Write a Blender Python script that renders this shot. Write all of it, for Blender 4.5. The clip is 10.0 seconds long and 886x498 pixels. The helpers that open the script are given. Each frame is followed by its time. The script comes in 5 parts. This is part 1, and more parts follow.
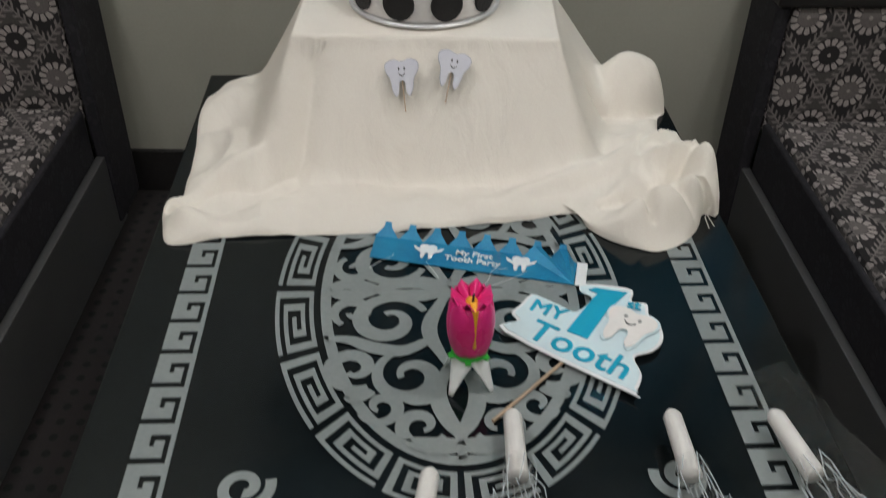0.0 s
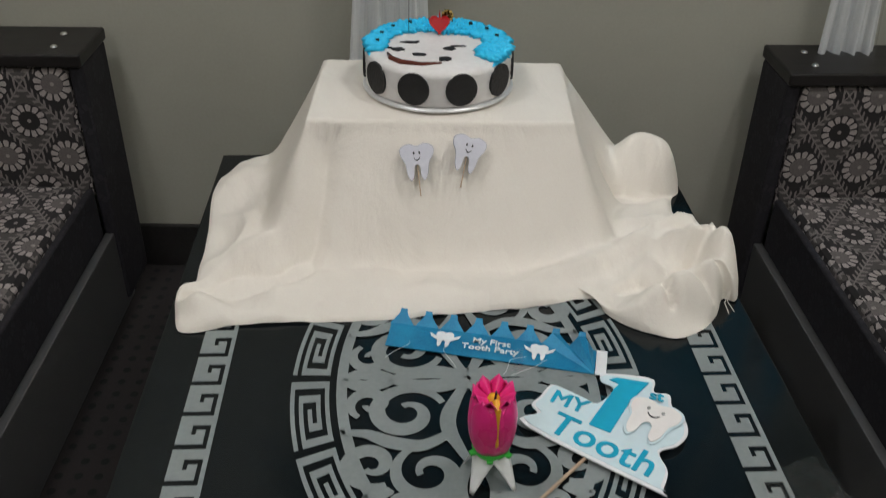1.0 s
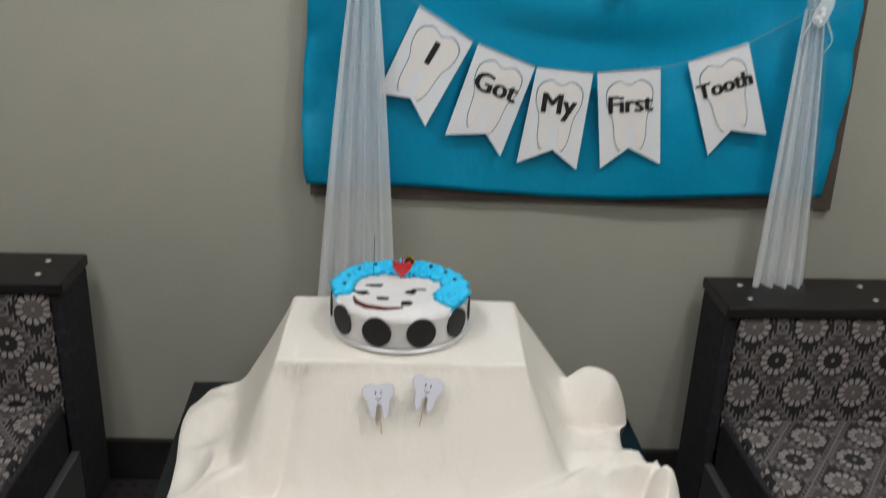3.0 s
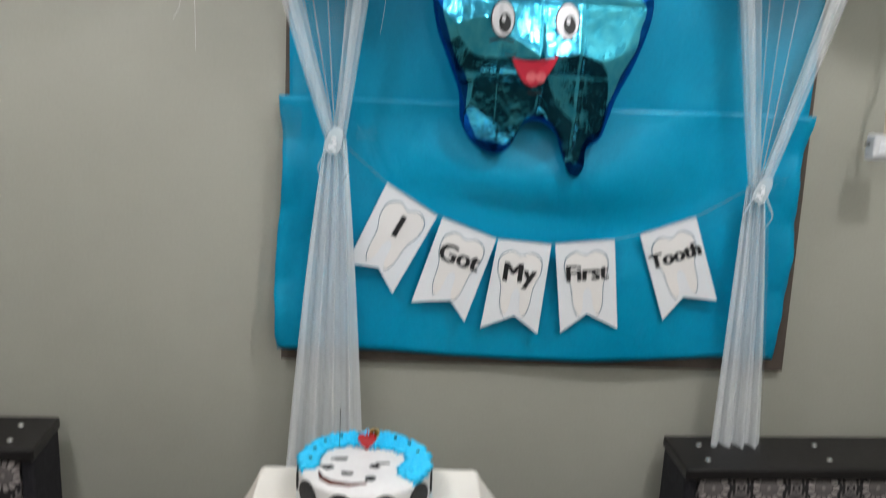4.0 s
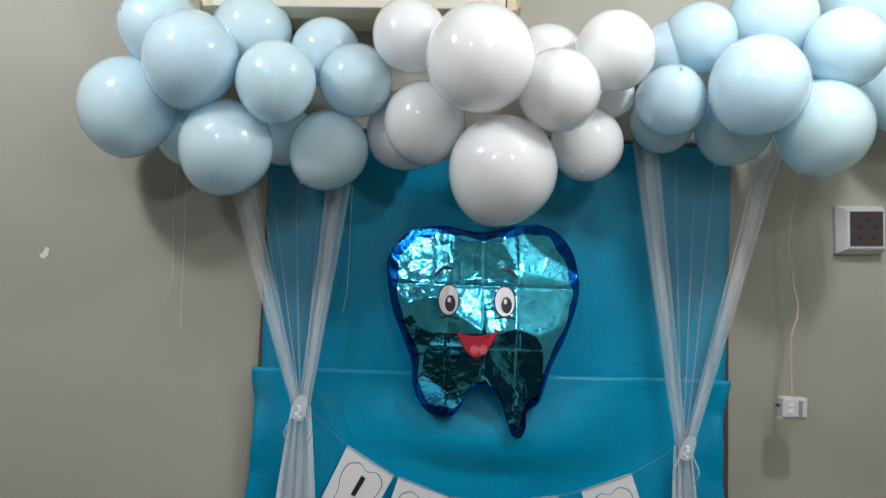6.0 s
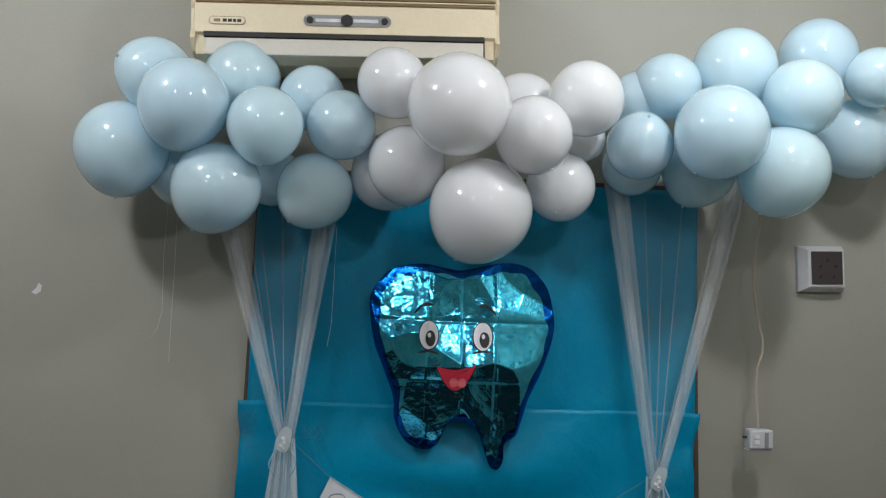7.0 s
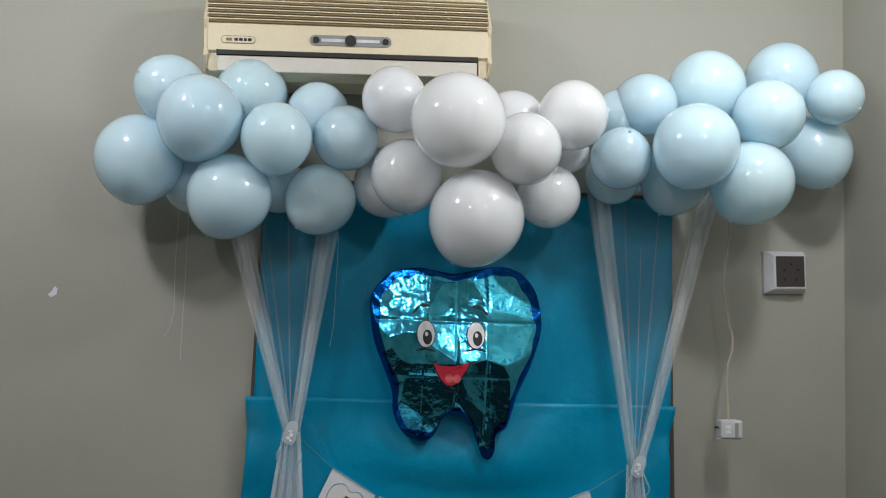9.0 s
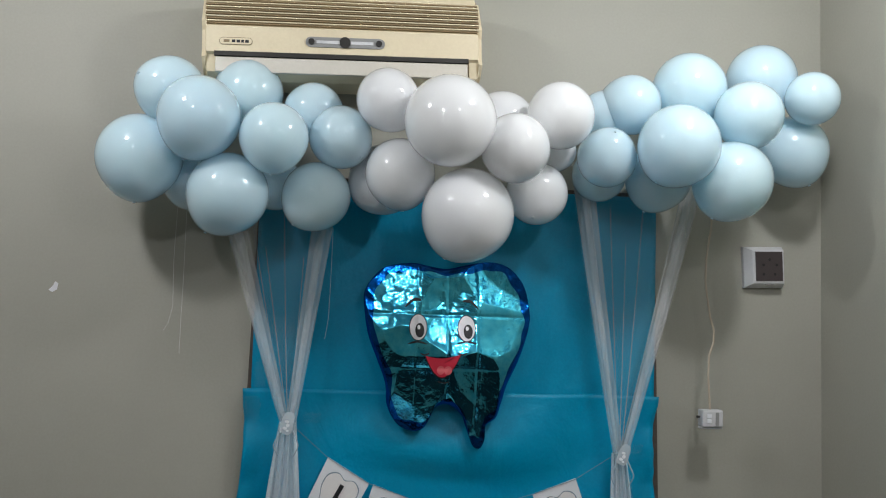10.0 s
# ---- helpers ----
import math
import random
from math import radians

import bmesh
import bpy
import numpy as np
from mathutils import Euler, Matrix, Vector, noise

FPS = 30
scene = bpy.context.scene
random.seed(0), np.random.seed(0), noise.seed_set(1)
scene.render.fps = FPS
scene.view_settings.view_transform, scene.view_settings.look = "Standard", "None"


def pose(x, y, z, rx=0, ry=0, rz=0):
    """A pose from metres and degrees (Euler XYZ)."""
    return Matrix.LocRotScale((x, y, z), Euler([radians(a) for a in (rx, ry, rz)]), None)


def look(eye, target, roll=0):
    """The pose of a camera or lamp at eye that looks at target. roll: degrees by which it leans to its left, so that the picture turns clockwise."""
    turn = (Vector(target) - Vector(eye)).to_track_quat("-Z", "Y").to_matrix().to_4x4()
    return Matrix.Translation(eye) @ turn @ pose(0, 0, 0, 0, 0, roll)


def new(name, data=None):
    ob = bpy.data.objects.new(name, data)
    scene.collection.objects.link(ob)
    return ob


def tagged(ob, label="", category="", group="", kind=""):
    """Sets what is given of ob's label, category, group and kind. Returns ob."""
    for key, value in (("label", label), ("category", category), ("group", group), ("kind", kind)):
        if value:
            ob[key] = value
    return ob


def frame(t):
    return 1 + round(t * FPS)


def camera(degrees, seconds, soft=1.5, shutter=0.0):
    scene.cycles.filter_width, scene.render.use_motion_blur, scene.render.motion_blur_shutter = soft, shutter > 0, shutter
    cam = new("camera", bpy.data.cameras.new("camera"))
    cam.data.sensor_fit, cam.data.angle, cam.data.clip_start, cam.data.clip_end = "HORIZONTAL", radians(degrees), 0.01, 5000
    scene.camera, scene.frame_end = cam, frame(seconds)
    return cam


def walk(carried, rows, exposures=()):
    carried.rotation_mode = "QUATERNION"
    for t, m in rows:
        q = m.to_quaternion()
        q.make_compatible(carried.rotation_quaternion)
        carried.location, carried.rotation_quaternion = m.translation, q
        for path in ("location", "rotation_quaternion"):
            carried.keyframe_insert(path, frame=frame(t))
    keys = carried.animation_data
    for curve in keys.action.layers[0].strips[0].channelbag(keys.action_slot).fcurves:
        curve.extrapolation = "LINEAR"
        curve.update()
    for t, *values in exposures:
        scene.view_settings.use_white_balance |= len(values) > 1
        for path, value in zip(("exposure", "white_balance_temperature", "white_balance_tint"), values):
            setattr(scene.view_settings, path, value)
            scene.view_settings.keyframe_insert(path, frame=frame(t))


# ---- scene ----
cam = camera(52.3, 10.0, 1.05, 0.7)

PATH = [
    (0, (-0.331, -1.968, 1.292), (-0.322, -0.368, 0.093), 1.2),
    (0.5, (-0.347, -1.946, 1.308), (-0.34, -0.304, 0.166), 1.1),
    (1, (-0.354, -1.932, 1.315), (-0.349, -0.257, 0.222), 1.0),
    (1.5, (-0.359, -1.926, 1.331), (-0.353, -0.22, 0.287), 1.1),
    (2, (-0.359, -1.933, 1.358), (-0.346, -0.186, 0.384), 1.4),
    (2.5, (-0.349, -1.952, 1.406), (-0.311, -0.152, 0.535), 1.8),
    (2.7, (-0.348, -1.963, 1.421), (-0.296, -0.136, 0.608), 2.1),
    (3.8, (-0.325, -2.005, 1.554), (-0.227, -0.088, 0.99), 2.6),
    (4, (-0.32, -2.019, 1.58), (-0.215, -0.084, 1.085), 2.6),
    (4.5, (-0.299, -2.06, 1.644), (-0.187, -0.1, 1.267), 2.1),
    (5, (-0.287, -2.107, 1.645), (-0.163, -0.126, 1.402), 2.0),
    (5.5, (-0.289, -2.188, 1.645), (-0.153, -0.193, 1.588), 2.0),
    (5.7, (-0.259, -2.216, 1.646), (-0.143, -0.22, 1.647), 2.0),
    (6.8, (-0.259, -2.337, 1.642), (-0.113, -0.346, 1.769), 2.2),
    (7, (-0.263, -2.348, 1.626), (-0.107, -0.36, 1.78), 2.1),
    (7.5, (-0.268, -2.376, 1.615), (-0.098, -0.392, 1.801), 2.0),
    (8, (-0.291, -2.406, 1.596), (-0.092, -0.426, 1.795), 1.9),
    (8.5, (-0.327, -2.46, 1.615), (-0.108, -0.48, 1.792), 2.0),
    (9, (-0.365, -2.5, 1.6), (-0.126, -0.522, 1.776), 1.9),
    (9.5, (-0.381, -2.552, 1.6), (-0.121, -0.576, 1.766), 1.8),
    (10, (-0.398, -2.572, 1.599), (-0.121, -0.598, 1.762), 1.8),
]
EXPOSURES = [(0, -0.4, 6500, 10), (1, -0.42, 6500, 10), (2.5, -0.28, 6450, 10), (4, 0.18, 6300, 10), (4.5, 0.24, 6280, 10), (5.5, -0.05, 6250, 10),
             (7, -0.78, 6150, 10), (7.5, -0.83, 6150, 10), (8.5, -0.74, 6180, 10), (10, -0.62, 6200, 10)]
walk(cam, [(t, look(eye, target, roll)) for t, eye, target, roll in PATH], EXPOSURES)

# ---- light: bare bulbs under the ceiling, the rest is bounced light ----
world = bpy.data.worlds.new("room_world")
scene.world = world
world.use_nodes = True
world.node_tree.nodes["Background"].inputs[0].default_value = (0.9, 0.93, 1.0, 1)
world.node_tree.nodes["Background"].inputs[1].default_value = 0.02

CEILING = 2.75
BULBS = [(-1.3, -1.1, 42.0), (0.63, -1.08, 42.0), (-1.15, -2.7, 31.0), (0.5, -2.7, 31.0)]
for lx, ly, power in BULBS:
    lamp = bpy.data.lights.new("ceiling_bulb", "POINT")
    lamp.shadow_soft_size, lamp.energy, lamp.color = 0.065, power, (0.99, 0.98, 0.97)
    lamp_ob = new("ceiling_bulb", lamp)
    lamp_ob.matrix_world = pose(lx, ly, CEILING - 0.07)


# ---- materials ----
def links(name):
    m = bpy.data.materials.new(name)
    m.use_nodes = True
    t = m.node_tree
    return m, t, t.nodes["Principled BSDF"]


def rgba(c):
    return (c[0], c[1], c[2], 1.0)


def surface(name, low, high, rough=0.6, metal=0.0, fine=60.0, coarse=4.0, bump=0.1, stretch=(1, 1, 1), rough_var=0.1, coat=0.0, mixed=0.55):
    """Two scales of noise between two colours, with bump and uneven gloss."""
    m, t, b = links(name)
    tc = t.nodes.new("ShaderNodeTexCoord")
    mp = t.nodes.new("ShaderNodeMapping")
    mp.inputs["Scale"].default_value = stretch
    t.links.new(tc.outputs["Object"], mp.inputs[0])
    n1 = t.nodes.new("ShaderNodeTexNoise")
    n2 = t.nodes.new("ShaderNodeTexNoise")
    for n, s in ((n1, fine), (n2, coarse)):
        n.inputs["Scale"].default_value, n.inputs["Detail"].default_value = s, 5.0
        t.links.new(mp.outputs[0], n.inputs["Vector"])
    mix = t.nodes.new("ShaderNodeMix")
    mix.inputs[0].default_value = mixed
    t.links.new(n1.outputs["Fac"], mix.inputs[2])
    t.links.new(n2.outputs["Fac"], mix.inputs[3])
    ramp = t.nodes.new("ShaderNodeValToRGB")
    ramp.color_ramp.elements[0].position, ramp.color_ramp.elements[1].position = 0.3, 0.7
    ramp.color_ramp.elements[0].color, ramp.color_ramp.elements[1].color = rgba(low), rgba(high)
    t.links.new(mix.outputs[0], ramp.inputs[0])
    t.links.new(ramp.outputs[0], b.inputs["Base Color"])
    rr = t.nodes.new("ShaderNodeMapRange")
    rr.inputs[3].default_value, rr.inputs[4].default_value = max(0.02, rough - rough_var), min(1, rough + rough_var)
    t.links.new(n2.outputs["Fac"], rr.inputs[0])
    t.links.new(rr.outputs[0], b.inputs["Roughness"])
    b.inputs["Metallic"].default_value = metal
    b.inputs["Coat Weight"].default_value = coat
    if bump:
        bp = t.nodes.new("ShaderNodeBump")
        bp.inputs["Strength"].default_value, bp.inputs["Distance"].default_value = bump, 0.004
        t.links.new(n1.outputs["Fac"], bp.inputs["Height"])
        t.links.new(bp.outputs[0], b.inputs["Normal"])
    return m


def plain(name, c, rough=0.5, metal=0.0, coat=0.0):
    d = 0.9
    return surface(name, (c[0] * d, c[1] * d, c[2] * d), c, rough, metal, 90, 8, 0.03, coat=coat, rough_var=0.06)


def sheer(name, opacity, c):
    """A net cloth: part of the light goes straight through, in fine upright threads."""
    m, t, b = links(name)
    b.inputs["Base Color"].default_value, b.inputs["Roughness"].default_value = rgba(c), 0.8
    tc = t.nodes.new("ShaderNodeTexCoord")
    mp = t.nodes.new("ShaderNodeMapping")
    mp.inputs["Scale"].default_value = (55, 55, 0.9)
    n = t.nodes.new("ShaderNodeTexNoise")
    n.inputs["Scale"].default_value, n.inputs["Detail"].default_value = 1.0, 3.0
    t.links.new(tc.outputs["Object"], mp.inputs[0])
    t.links.new(mp.outputs[0], n.inputs["Vector"])
    r = t.nodes.new("ShaderNodeMapRange")
    r.inputs[1].default_value, r.inputs[2].default_value = 0.3, 0.7
    r.inputs[3].default_value, r.inputs[4].default_value = opacity * 0.86, min(1, opacity * 1.14)
    t.links.new(n.outputs["Fac"], r.inputs[0])
    t.links.new(r.outputs[0], b.inputs["Alpha"])
    return m


def latex(name, c, glow):
    m, t, b = links(name)
    b.inputs["Roughness"].default_value = 0.1
    b.inputs["Coat Weight"].default_value, b.inputs["Coat Roughness"].default_value = 1.0, 0.02
    b.inputs["IOR"].default_value = 1.5
    b.inputs["Subsurface Weight"].default_value = 0.65
    b.inputs["Subsurface Radius"].default_value = (1.0, 1.0, 1.0)
    b.inputs["Subsurface Scale"].default_value = 0.1
    tc = t.nodes.new("ShaderNodeTexCoord")
    n = t.nodes.new("ShaderNodeTexNoise")
    n.inputs["Scale"].default_value = 6.0
    t.links.new(tc.outputs["Object"], n.inputs["Vector"])
    info = t.nodes.new("ShaderNodeObjectInfo")
    mix = t.nodes.new("ShaderNodeMix")
    mix.data_type = "RGBA"
    mix.inputs[6].default_value = rgba(c)
    mix.inputs[7].default_value = rgba([v * 0.88 for v in c[:2]] + [c[2] * 0.95])
    add = t.nodes.new("ShaderNodeMath")
    add.operation = "MULTIPLY"
    t.links.new(info.outputs["Random"], add.inputs[0])
    t.links.new(n.outputs["Fac"], add.inputs[1])
    t.links.new(add.outputs[0], mix.inputs[0])
    t.links.new(mix.outputs[2], b.inputs["Base Color"])
    tr = t.nodes.new("ShaderNodeBsdfTranslucent")
    t.links.new(mix.outputs[2], tr.inputs[0])
    ms = t.nodes.new("ShaderNodeMixShader")
    ms.inputs[0].default_value = glow
    out = t.nodes["Material Output"]
    t.links.new(b.outputs[0], ms.inputs[1])
    t.links.new(tr.outputs[0], ms.inputs[2])
    t.links.new(ms.outputs[0], out.inputs[0])
    return m


def jacquard(name, ground, petal, px=0.13, py=0.165):
    """A woven cloth of daisies in a diamond lattice, with sprigs between, on UV metres."""
    m, t, b = links(name)

    def val(op, a, c=None, clamp=False):
        n = t.nodes.new("ShaderNodeMath")
        n.operation, n.use_clamp = op, clamp
        for i, v in enumerate((a, c)):
            if v is None:
                continue
            if isinstance(v, (int, float)):
                n.inputs[i].default_value = v
            else:
                t.links.new(v, n.inputs[i])
        return n.outputs[0]

    uv = t.nodes.new("ShaderNodeUVMap")
    uv.uv_map = "UVMap"
    sep = t.nodes.new("ShaderNodeSeparateXYZ")
    t.links.new(uv.outputs[0], sep.inputs[0])

    def cell(offset):
        x = val("SUBTRACT", val("FRACT", val("ADD", val("DIVIDE", sep.outputs[0], px), offset + 50)), 0.5)
        y = val("SUBTRACT", val("FRACT", val("ADD", val("DIVIDE", sep.outputs[1], py), offset + 50)), 0.5)
        return x, y

    # daisies: a ring of separate petals round a disc, the disc grey in one row and black in the next
    total = None
    for offset, disc_tone, floor_tone in ((0.0, 0.34, 0.0), (0.5, 0.0, 0.15)):
        x, y = cell(offset)
        diamond = val("LESS_THAN", val("ADD", val("ABSOLUTE", x), val("ABSOLUTE", y)), 0.5)
        ym = val("MULTIPLY", y, py / px)
        r = val("SQRT", val("ADD", val("MULTIPLY", x, x), val("MULTIPLY", ym, ym)))
        lobe = val("ABSOLUTE", val("COSINE", val("MULTIPLY", val("ARCTAN2", ym, x), 6.5)))
        edge = val("ADD", 0.225, val("MULTIPLY", val("SQRT", lobe), 0.065))
        ring = val("MULTIPLY", val("MULTIPLY", val("LESS_THAN", r, edge), val("GREATER_THAN", r, 0.17)), val("GREATER_THAN", lobe, 0.4))
        heart = val("MULTIPLY", val("LESS_THAN", r, 0.165), disc_tone)
        core = val("MULTIPLY", val("LESS_THAN", r, 0.032), 0.8)
        outside = val("MULTIPLY", val("GREATER_THAN", r, 0.3), floor_tone)
        f = val("MULTIPLY", diamond, val("MAXIMUM", val("MAXIMUM", ring, heart), val("MAXIMUM", core, outside)))
        total = f if total is None else val("MAXIMUM", total, f)
    # leafy sprigs along the lattice between the diamonds
    x, y = cell(0.0)
    ax, ay = val("ABSOLUTE", x), val("ABSOLUTE", y)
    across = val("SUBTRACT", val("ADD", ax, ay), 0.5)
    along = val("SUBTRACT", ax, ay)
    spread = val("ABSOLUTE", across)
    leaf = val("SINE", val("ADD", val("MULTIPLY", along, 42.0), val("MULTIPLY", spread, -34.0)))
    spray = val("MULTIPLY", val("GREATER_THAN", leaf, 0.25), val("LESS_THAN", spread, 0.105))
    stem = val("LESS_THAN", spread, 0.014)
    total = val("MAXIMUM", total, val("MULTIPLY", val("MAXIMUM", spray, stem), 0.5))
    n = t.nodes.new("ShaderNodeTexNoise")
    n.inputs["Scale"].default_value, n.inputs["Detail"].default_value = 260.0, 3.0
    t.links.new(uv.outputs[0], n.inputs["Vector"])
    worn = val("MULTIPLY", total, val("ADD", 0.45, n.outputs["Fac"]), True)
    mix = t.nodes.new("ShaderNodeMix")
    mix.data_type = "RGBA"
    mix.inputs[6].default_value, mix.inputs[7].default_value = rgba(ground), rgba(petal)
    t.links.new(worn, mix.inputs[0])
    t.links.new(mix.outputs[2], b.inputs["Base Color"])
    b.inputs["Roughness"].default_value = 0.85
    bp = t.nodes.new("ShaderNodeBump")
    bp.inputs["Strength"].default_value, bp.inputs["Distance"].default_value = 0.4, 0.002
    t.links.new(worn, bp.inputs["Height"])
    t.links.new(bp.outputs[0], b.inputs["Normal"])
    return m


def carpet_material():
    """Dark carpet with rows of small darker dots."""
    m = surface("carpet", (0.012, 0.0095, 0.0095), (0.026, 0.021, 0.021), 0.95, 0, 400, 6, 0.5)
    t = m.node_tree
    b = t.nodes["Principled BSDF"]
    src = b.inputs["Base Color"].links[0].from_socket
    tc = t.nodes.new("ShaderNodeTexCoord")
    v = t.nodes.new("ShaderNodeTexVoronoi")
    v.inputs["Scale"].default_value, v.inputs["Randomness"].default_value = 26.0, 0.0
    t.links.new(tc.outputs["Object"], v.inputs["Vector"])
    lt = t.nodes.new("ShaderNodeMath")
    lt.operation = "LESS_THAN"
    lt.inputs[1].default_value = 0.22
    t.links.new(v.outputs["Distance"], lt.inputs[0])
    mix = t.nodes.new("ShaderNodeMix")
    mix.data_type = "RGBA"
    t.links.new(lt.outputs[0], mix.inputs[0])
    t.links.new(src, mix.inputs[6])
    mix.inputs[7].default_value = (0.004, 0.004, 0.0045, 1)
    t.links.new(mix.outputs[2], b.inputs["Base Color"])
    return m


def foil_material(name, low, high, rough=0.2):
    """Metallised film with flat crumples."""
    m, t, b = links(name)
    b.inputs["Metallic"].default_value, b.inputs["Roughness"].default_value = 1.0, rough
    tc = t.nodes.new("ShaderNodeTexCoord")
    v = t.nodes.new("ShaderNodeTexVoronoi")
    v.feature = "F1"
    v.inputs["Scale"].default_value = 21.0
    n = t.nodes.new("ShaderNodeTexNoise")
    n.inputs["Scale"].default_value, n.inputs["Detail"].default_value = 48.0, 3.0
    for o in (v, n):
        t.links.new(tc.outputs["Object"], o.inputs["Vector"])
    ramp = t.nodes.new("ShaderNodeValToRGB")
    ramp.color_ramp.elements[0].color, ramp.color_ramp.elements[1].color = rgba(low), rgba(high)
    t.links.new(n.outputs["Fac"], ramp.inputs[0])
    t.links.new(ramp.outputs[0], b.inputs["Base Color"])
    b1 = t.nodes.new("ShaderNodeBump")
    b1.inputs["Strength"].default_value, b1.inputs["Distance"].default_value = 0.16, 0.012
    t.links.new(v.outputs["Distance"], b1.inputs["Height"])
    b2 = t.nodes.new("ShaderNodeBump")
    b2.inputs["Strength"].default_value, b2.inputs["Distance"].default_value = 0.3, 0.006
    t.links.new(n.outputs["Fac"], b2.inputs["Height"])
    t.links.new(b1.outputs[0], b2.inputs["Normal"])
    t.links.new(b2.outputs[0], b.inputs["Normal"])
    return m


def glassy(name, c, rough=0.05, alpha=0.25):
    m, t, b = links(name)
    b.inputs["Base Color"].default_value, b.inputs["Roughness"].default_value = rgba(c), rough
    b.inputs["Alpha"].default_value = alpha
    b.inputs["Specular IOR Level"].default_value = 0.8
    return m


WALL = surface("wall_paint", (0.337, 0.331, 0.278), (0.412, 0.406, 0.345), 0.62, 0, 140, 1.3, 0.06, mixed=0.75)
CEIL = surface("ceiling_paint", (0.52, 0.515, 0.5), (0.58, 0.575, 0.56), 0.8, 0, 120, 2, 0.05)
CARPET = carpet_material()
SKIRT = surface("dark_skirting", (0.012, 0.011, 0.011), (0.03, 0.028, 0.027), 0.4, 0, 80, 5, 0.08)
DARKWOOD = surface("black_stained_wood", (0.01, 0.009, 0.009), (0.02, 0.018, 0.018), 0.38, 0, 50, 5, 0.06, (1, 8, 8))
DARKWOOD.node_tree.nodes["Principled BSDF"].inputs["Specular IOR Level"].default_value = 0.22
LAMINATE = surface("grey_laminate", (0.058, 0.058, 0.058), (0.072, 0.072, 0.072), 0.45, 0, 120, 4, 0.04)
DAISY = jacquard("daisy_jacquard", (0.012, 0.01, 0.011), (0.33, 0.29, 0.28))
# the same daisy weave for the ends, with their shade put into near-black colours
DAISY_SIDE = jacquard("shaded_daisy_jacquard", (0.007, 0.006, 0.0095), (0.016, 0.0145, 0.0195))
CHROME = plain("chrome", (0.85, 0.85, 0.86), 0.12, 1.0)
BLACKGLASS = surface("black_glass", (0.004, 0.006, 0.007), (0.007, 0.01, 0.012), 0.12, 0, 30, 3, 0.0, rough_var=0.04)
BLACKGLASS.node_tree.nodes["Principled BSDF"].inputs["Specular IOR Level"].default_value = 0.28
FROST = surface("frosted_silver_print", (0.19, 0.215, 0.215), (0.25, 0.275, 0.275), 0.45, 0.0, 160, 6, 0.03)
CLOTH = surface("cream_cloth", (0.78, 0.728, 0.655), (0.84, 0.795, 0.73), 0.9, 0, 420, 5, 0.16)
def creased(m, scale, strength, dist):
    """Adds soft creases under a material's fine bump."""
    t = m.node_tree
    fine = [n for n in t.nodes if n.bl_idname == "ShaderNodeBump"][0]
    tc = [n for n in t.nodes if n.bl_idname == "ShaderNodeTexCoord"][0]
    mp = t.nodes.new("ShaderNodeMapping")
    mp.inputs["Rotation"].default_value, mp.inputs["Scale"].default_value = (0.3, 0.2, 0.6), (1.0, 0.45, 0.7)
    n = t.nodes.new("ShaderNodeTexNoise")
    n.inputs["Scale"].default_value, n.inputs["Detail"].default_value, n.inputs["Distortion"].default_value = scale, 4.0, 0.6
    b = t.nodes.new("ShaderNodeBump")
    b.inputs["Strength"].default_value, b.inputs["Distance"].default_value = strength, dist
    t.links.new(tc.outputs["Object"], mp.inputs[0])
    t.links.new(mp.outputs[0], n.inputs["Vector"])
    t.links.new(n.outputs["Fac"], b.inputs["Height"])
    t.links.new(b.outputs[0], fine.inputs["Normal"])
    return m


creased(CLOTH, 11.0, 0.3, 0.03)
CREAM = surface("white_cream", (0.7, 0.67, 0.66), (0.82, 0.8, 0.79), 0.55, 0, 90, 14, 0.25)
BLUECREAM = surface("blue_cream", (0.0, 0.5, 0.86), (0.04, 0.64, 0.97), 0.45, 0, 120, 30, 0.3)
BLACKCREAM = surface("black_cream", (0.004, 0.004, 0.005), (0.014, 0.012, 0.013), 0.6, 0, 220, 30, 0.4)
BROWNGEL = plain("brown_gel", (0.12, 0.03, 0.02), 0.25)
SILVERCARD = surface("silver_card", (0.65, 0.65, 0.66), (0.85, 0.85, 0.86), 0.38, 0.45, 70, 20, 0.2)
RED = plain("red_gloss", (0.6, 0.015, 0.02), 0.2, 0, 0.5)
GOLD = plain("gold_foil", (0.75, 0.5, 0.15), 0.25, 1.0)
PAPERWHITE = surface("white_card", (0.76, 0.77, 0.8), (0.84, 0.85, 0.87), 0.6, 0, 200, 5, 0.03)
PICKCARD = surface("lilac_white_card", (0.58, 0.58, 0.65), (0.66, 0.66, 0.73), 0.6, 0, 200, 5, 0.03)
INNERWHITE = surface("ivory_card", (0.8, 0.77, 0.75), (0.87, 0.84, 0.82), 0.6, 0, 200, 5, 0.03)
INK = plain("black_ink", (0.012, 0.012, 0.014), 0.5)
BLUELINE = plain("slate_ink", (0.16, 0.24, 0.3), 0.5)
TAGLINE = plain("grey_ink", (0.42, 0.42, 0.48), 0.5)
TEAL = surface("teal_paper", (0.0, 0.23, 0.4), (0.0, 0.305, 0.495), 0.42, 0, 160, 3, 0.05)
creased(TEAL, 7.0, 0.35, 0.03)
TEAL.node_tree.nodes["Principled BSDF"].inputs["Specular IOR Level"].default_value = 0.32
BROWNBOARD = surface("brown_board", (0.06, 0.045, 0.035), (0.1, 0.075, 0.06), 0.6, 0, 60, 6, 0.1)
TULLE_VEIL = sheer("thin_net", 0.075, (0.8, 0.84, 0.87))
TULLE = sheer("gathered_net", 0.66, (0.86, 0.88, 0.9))
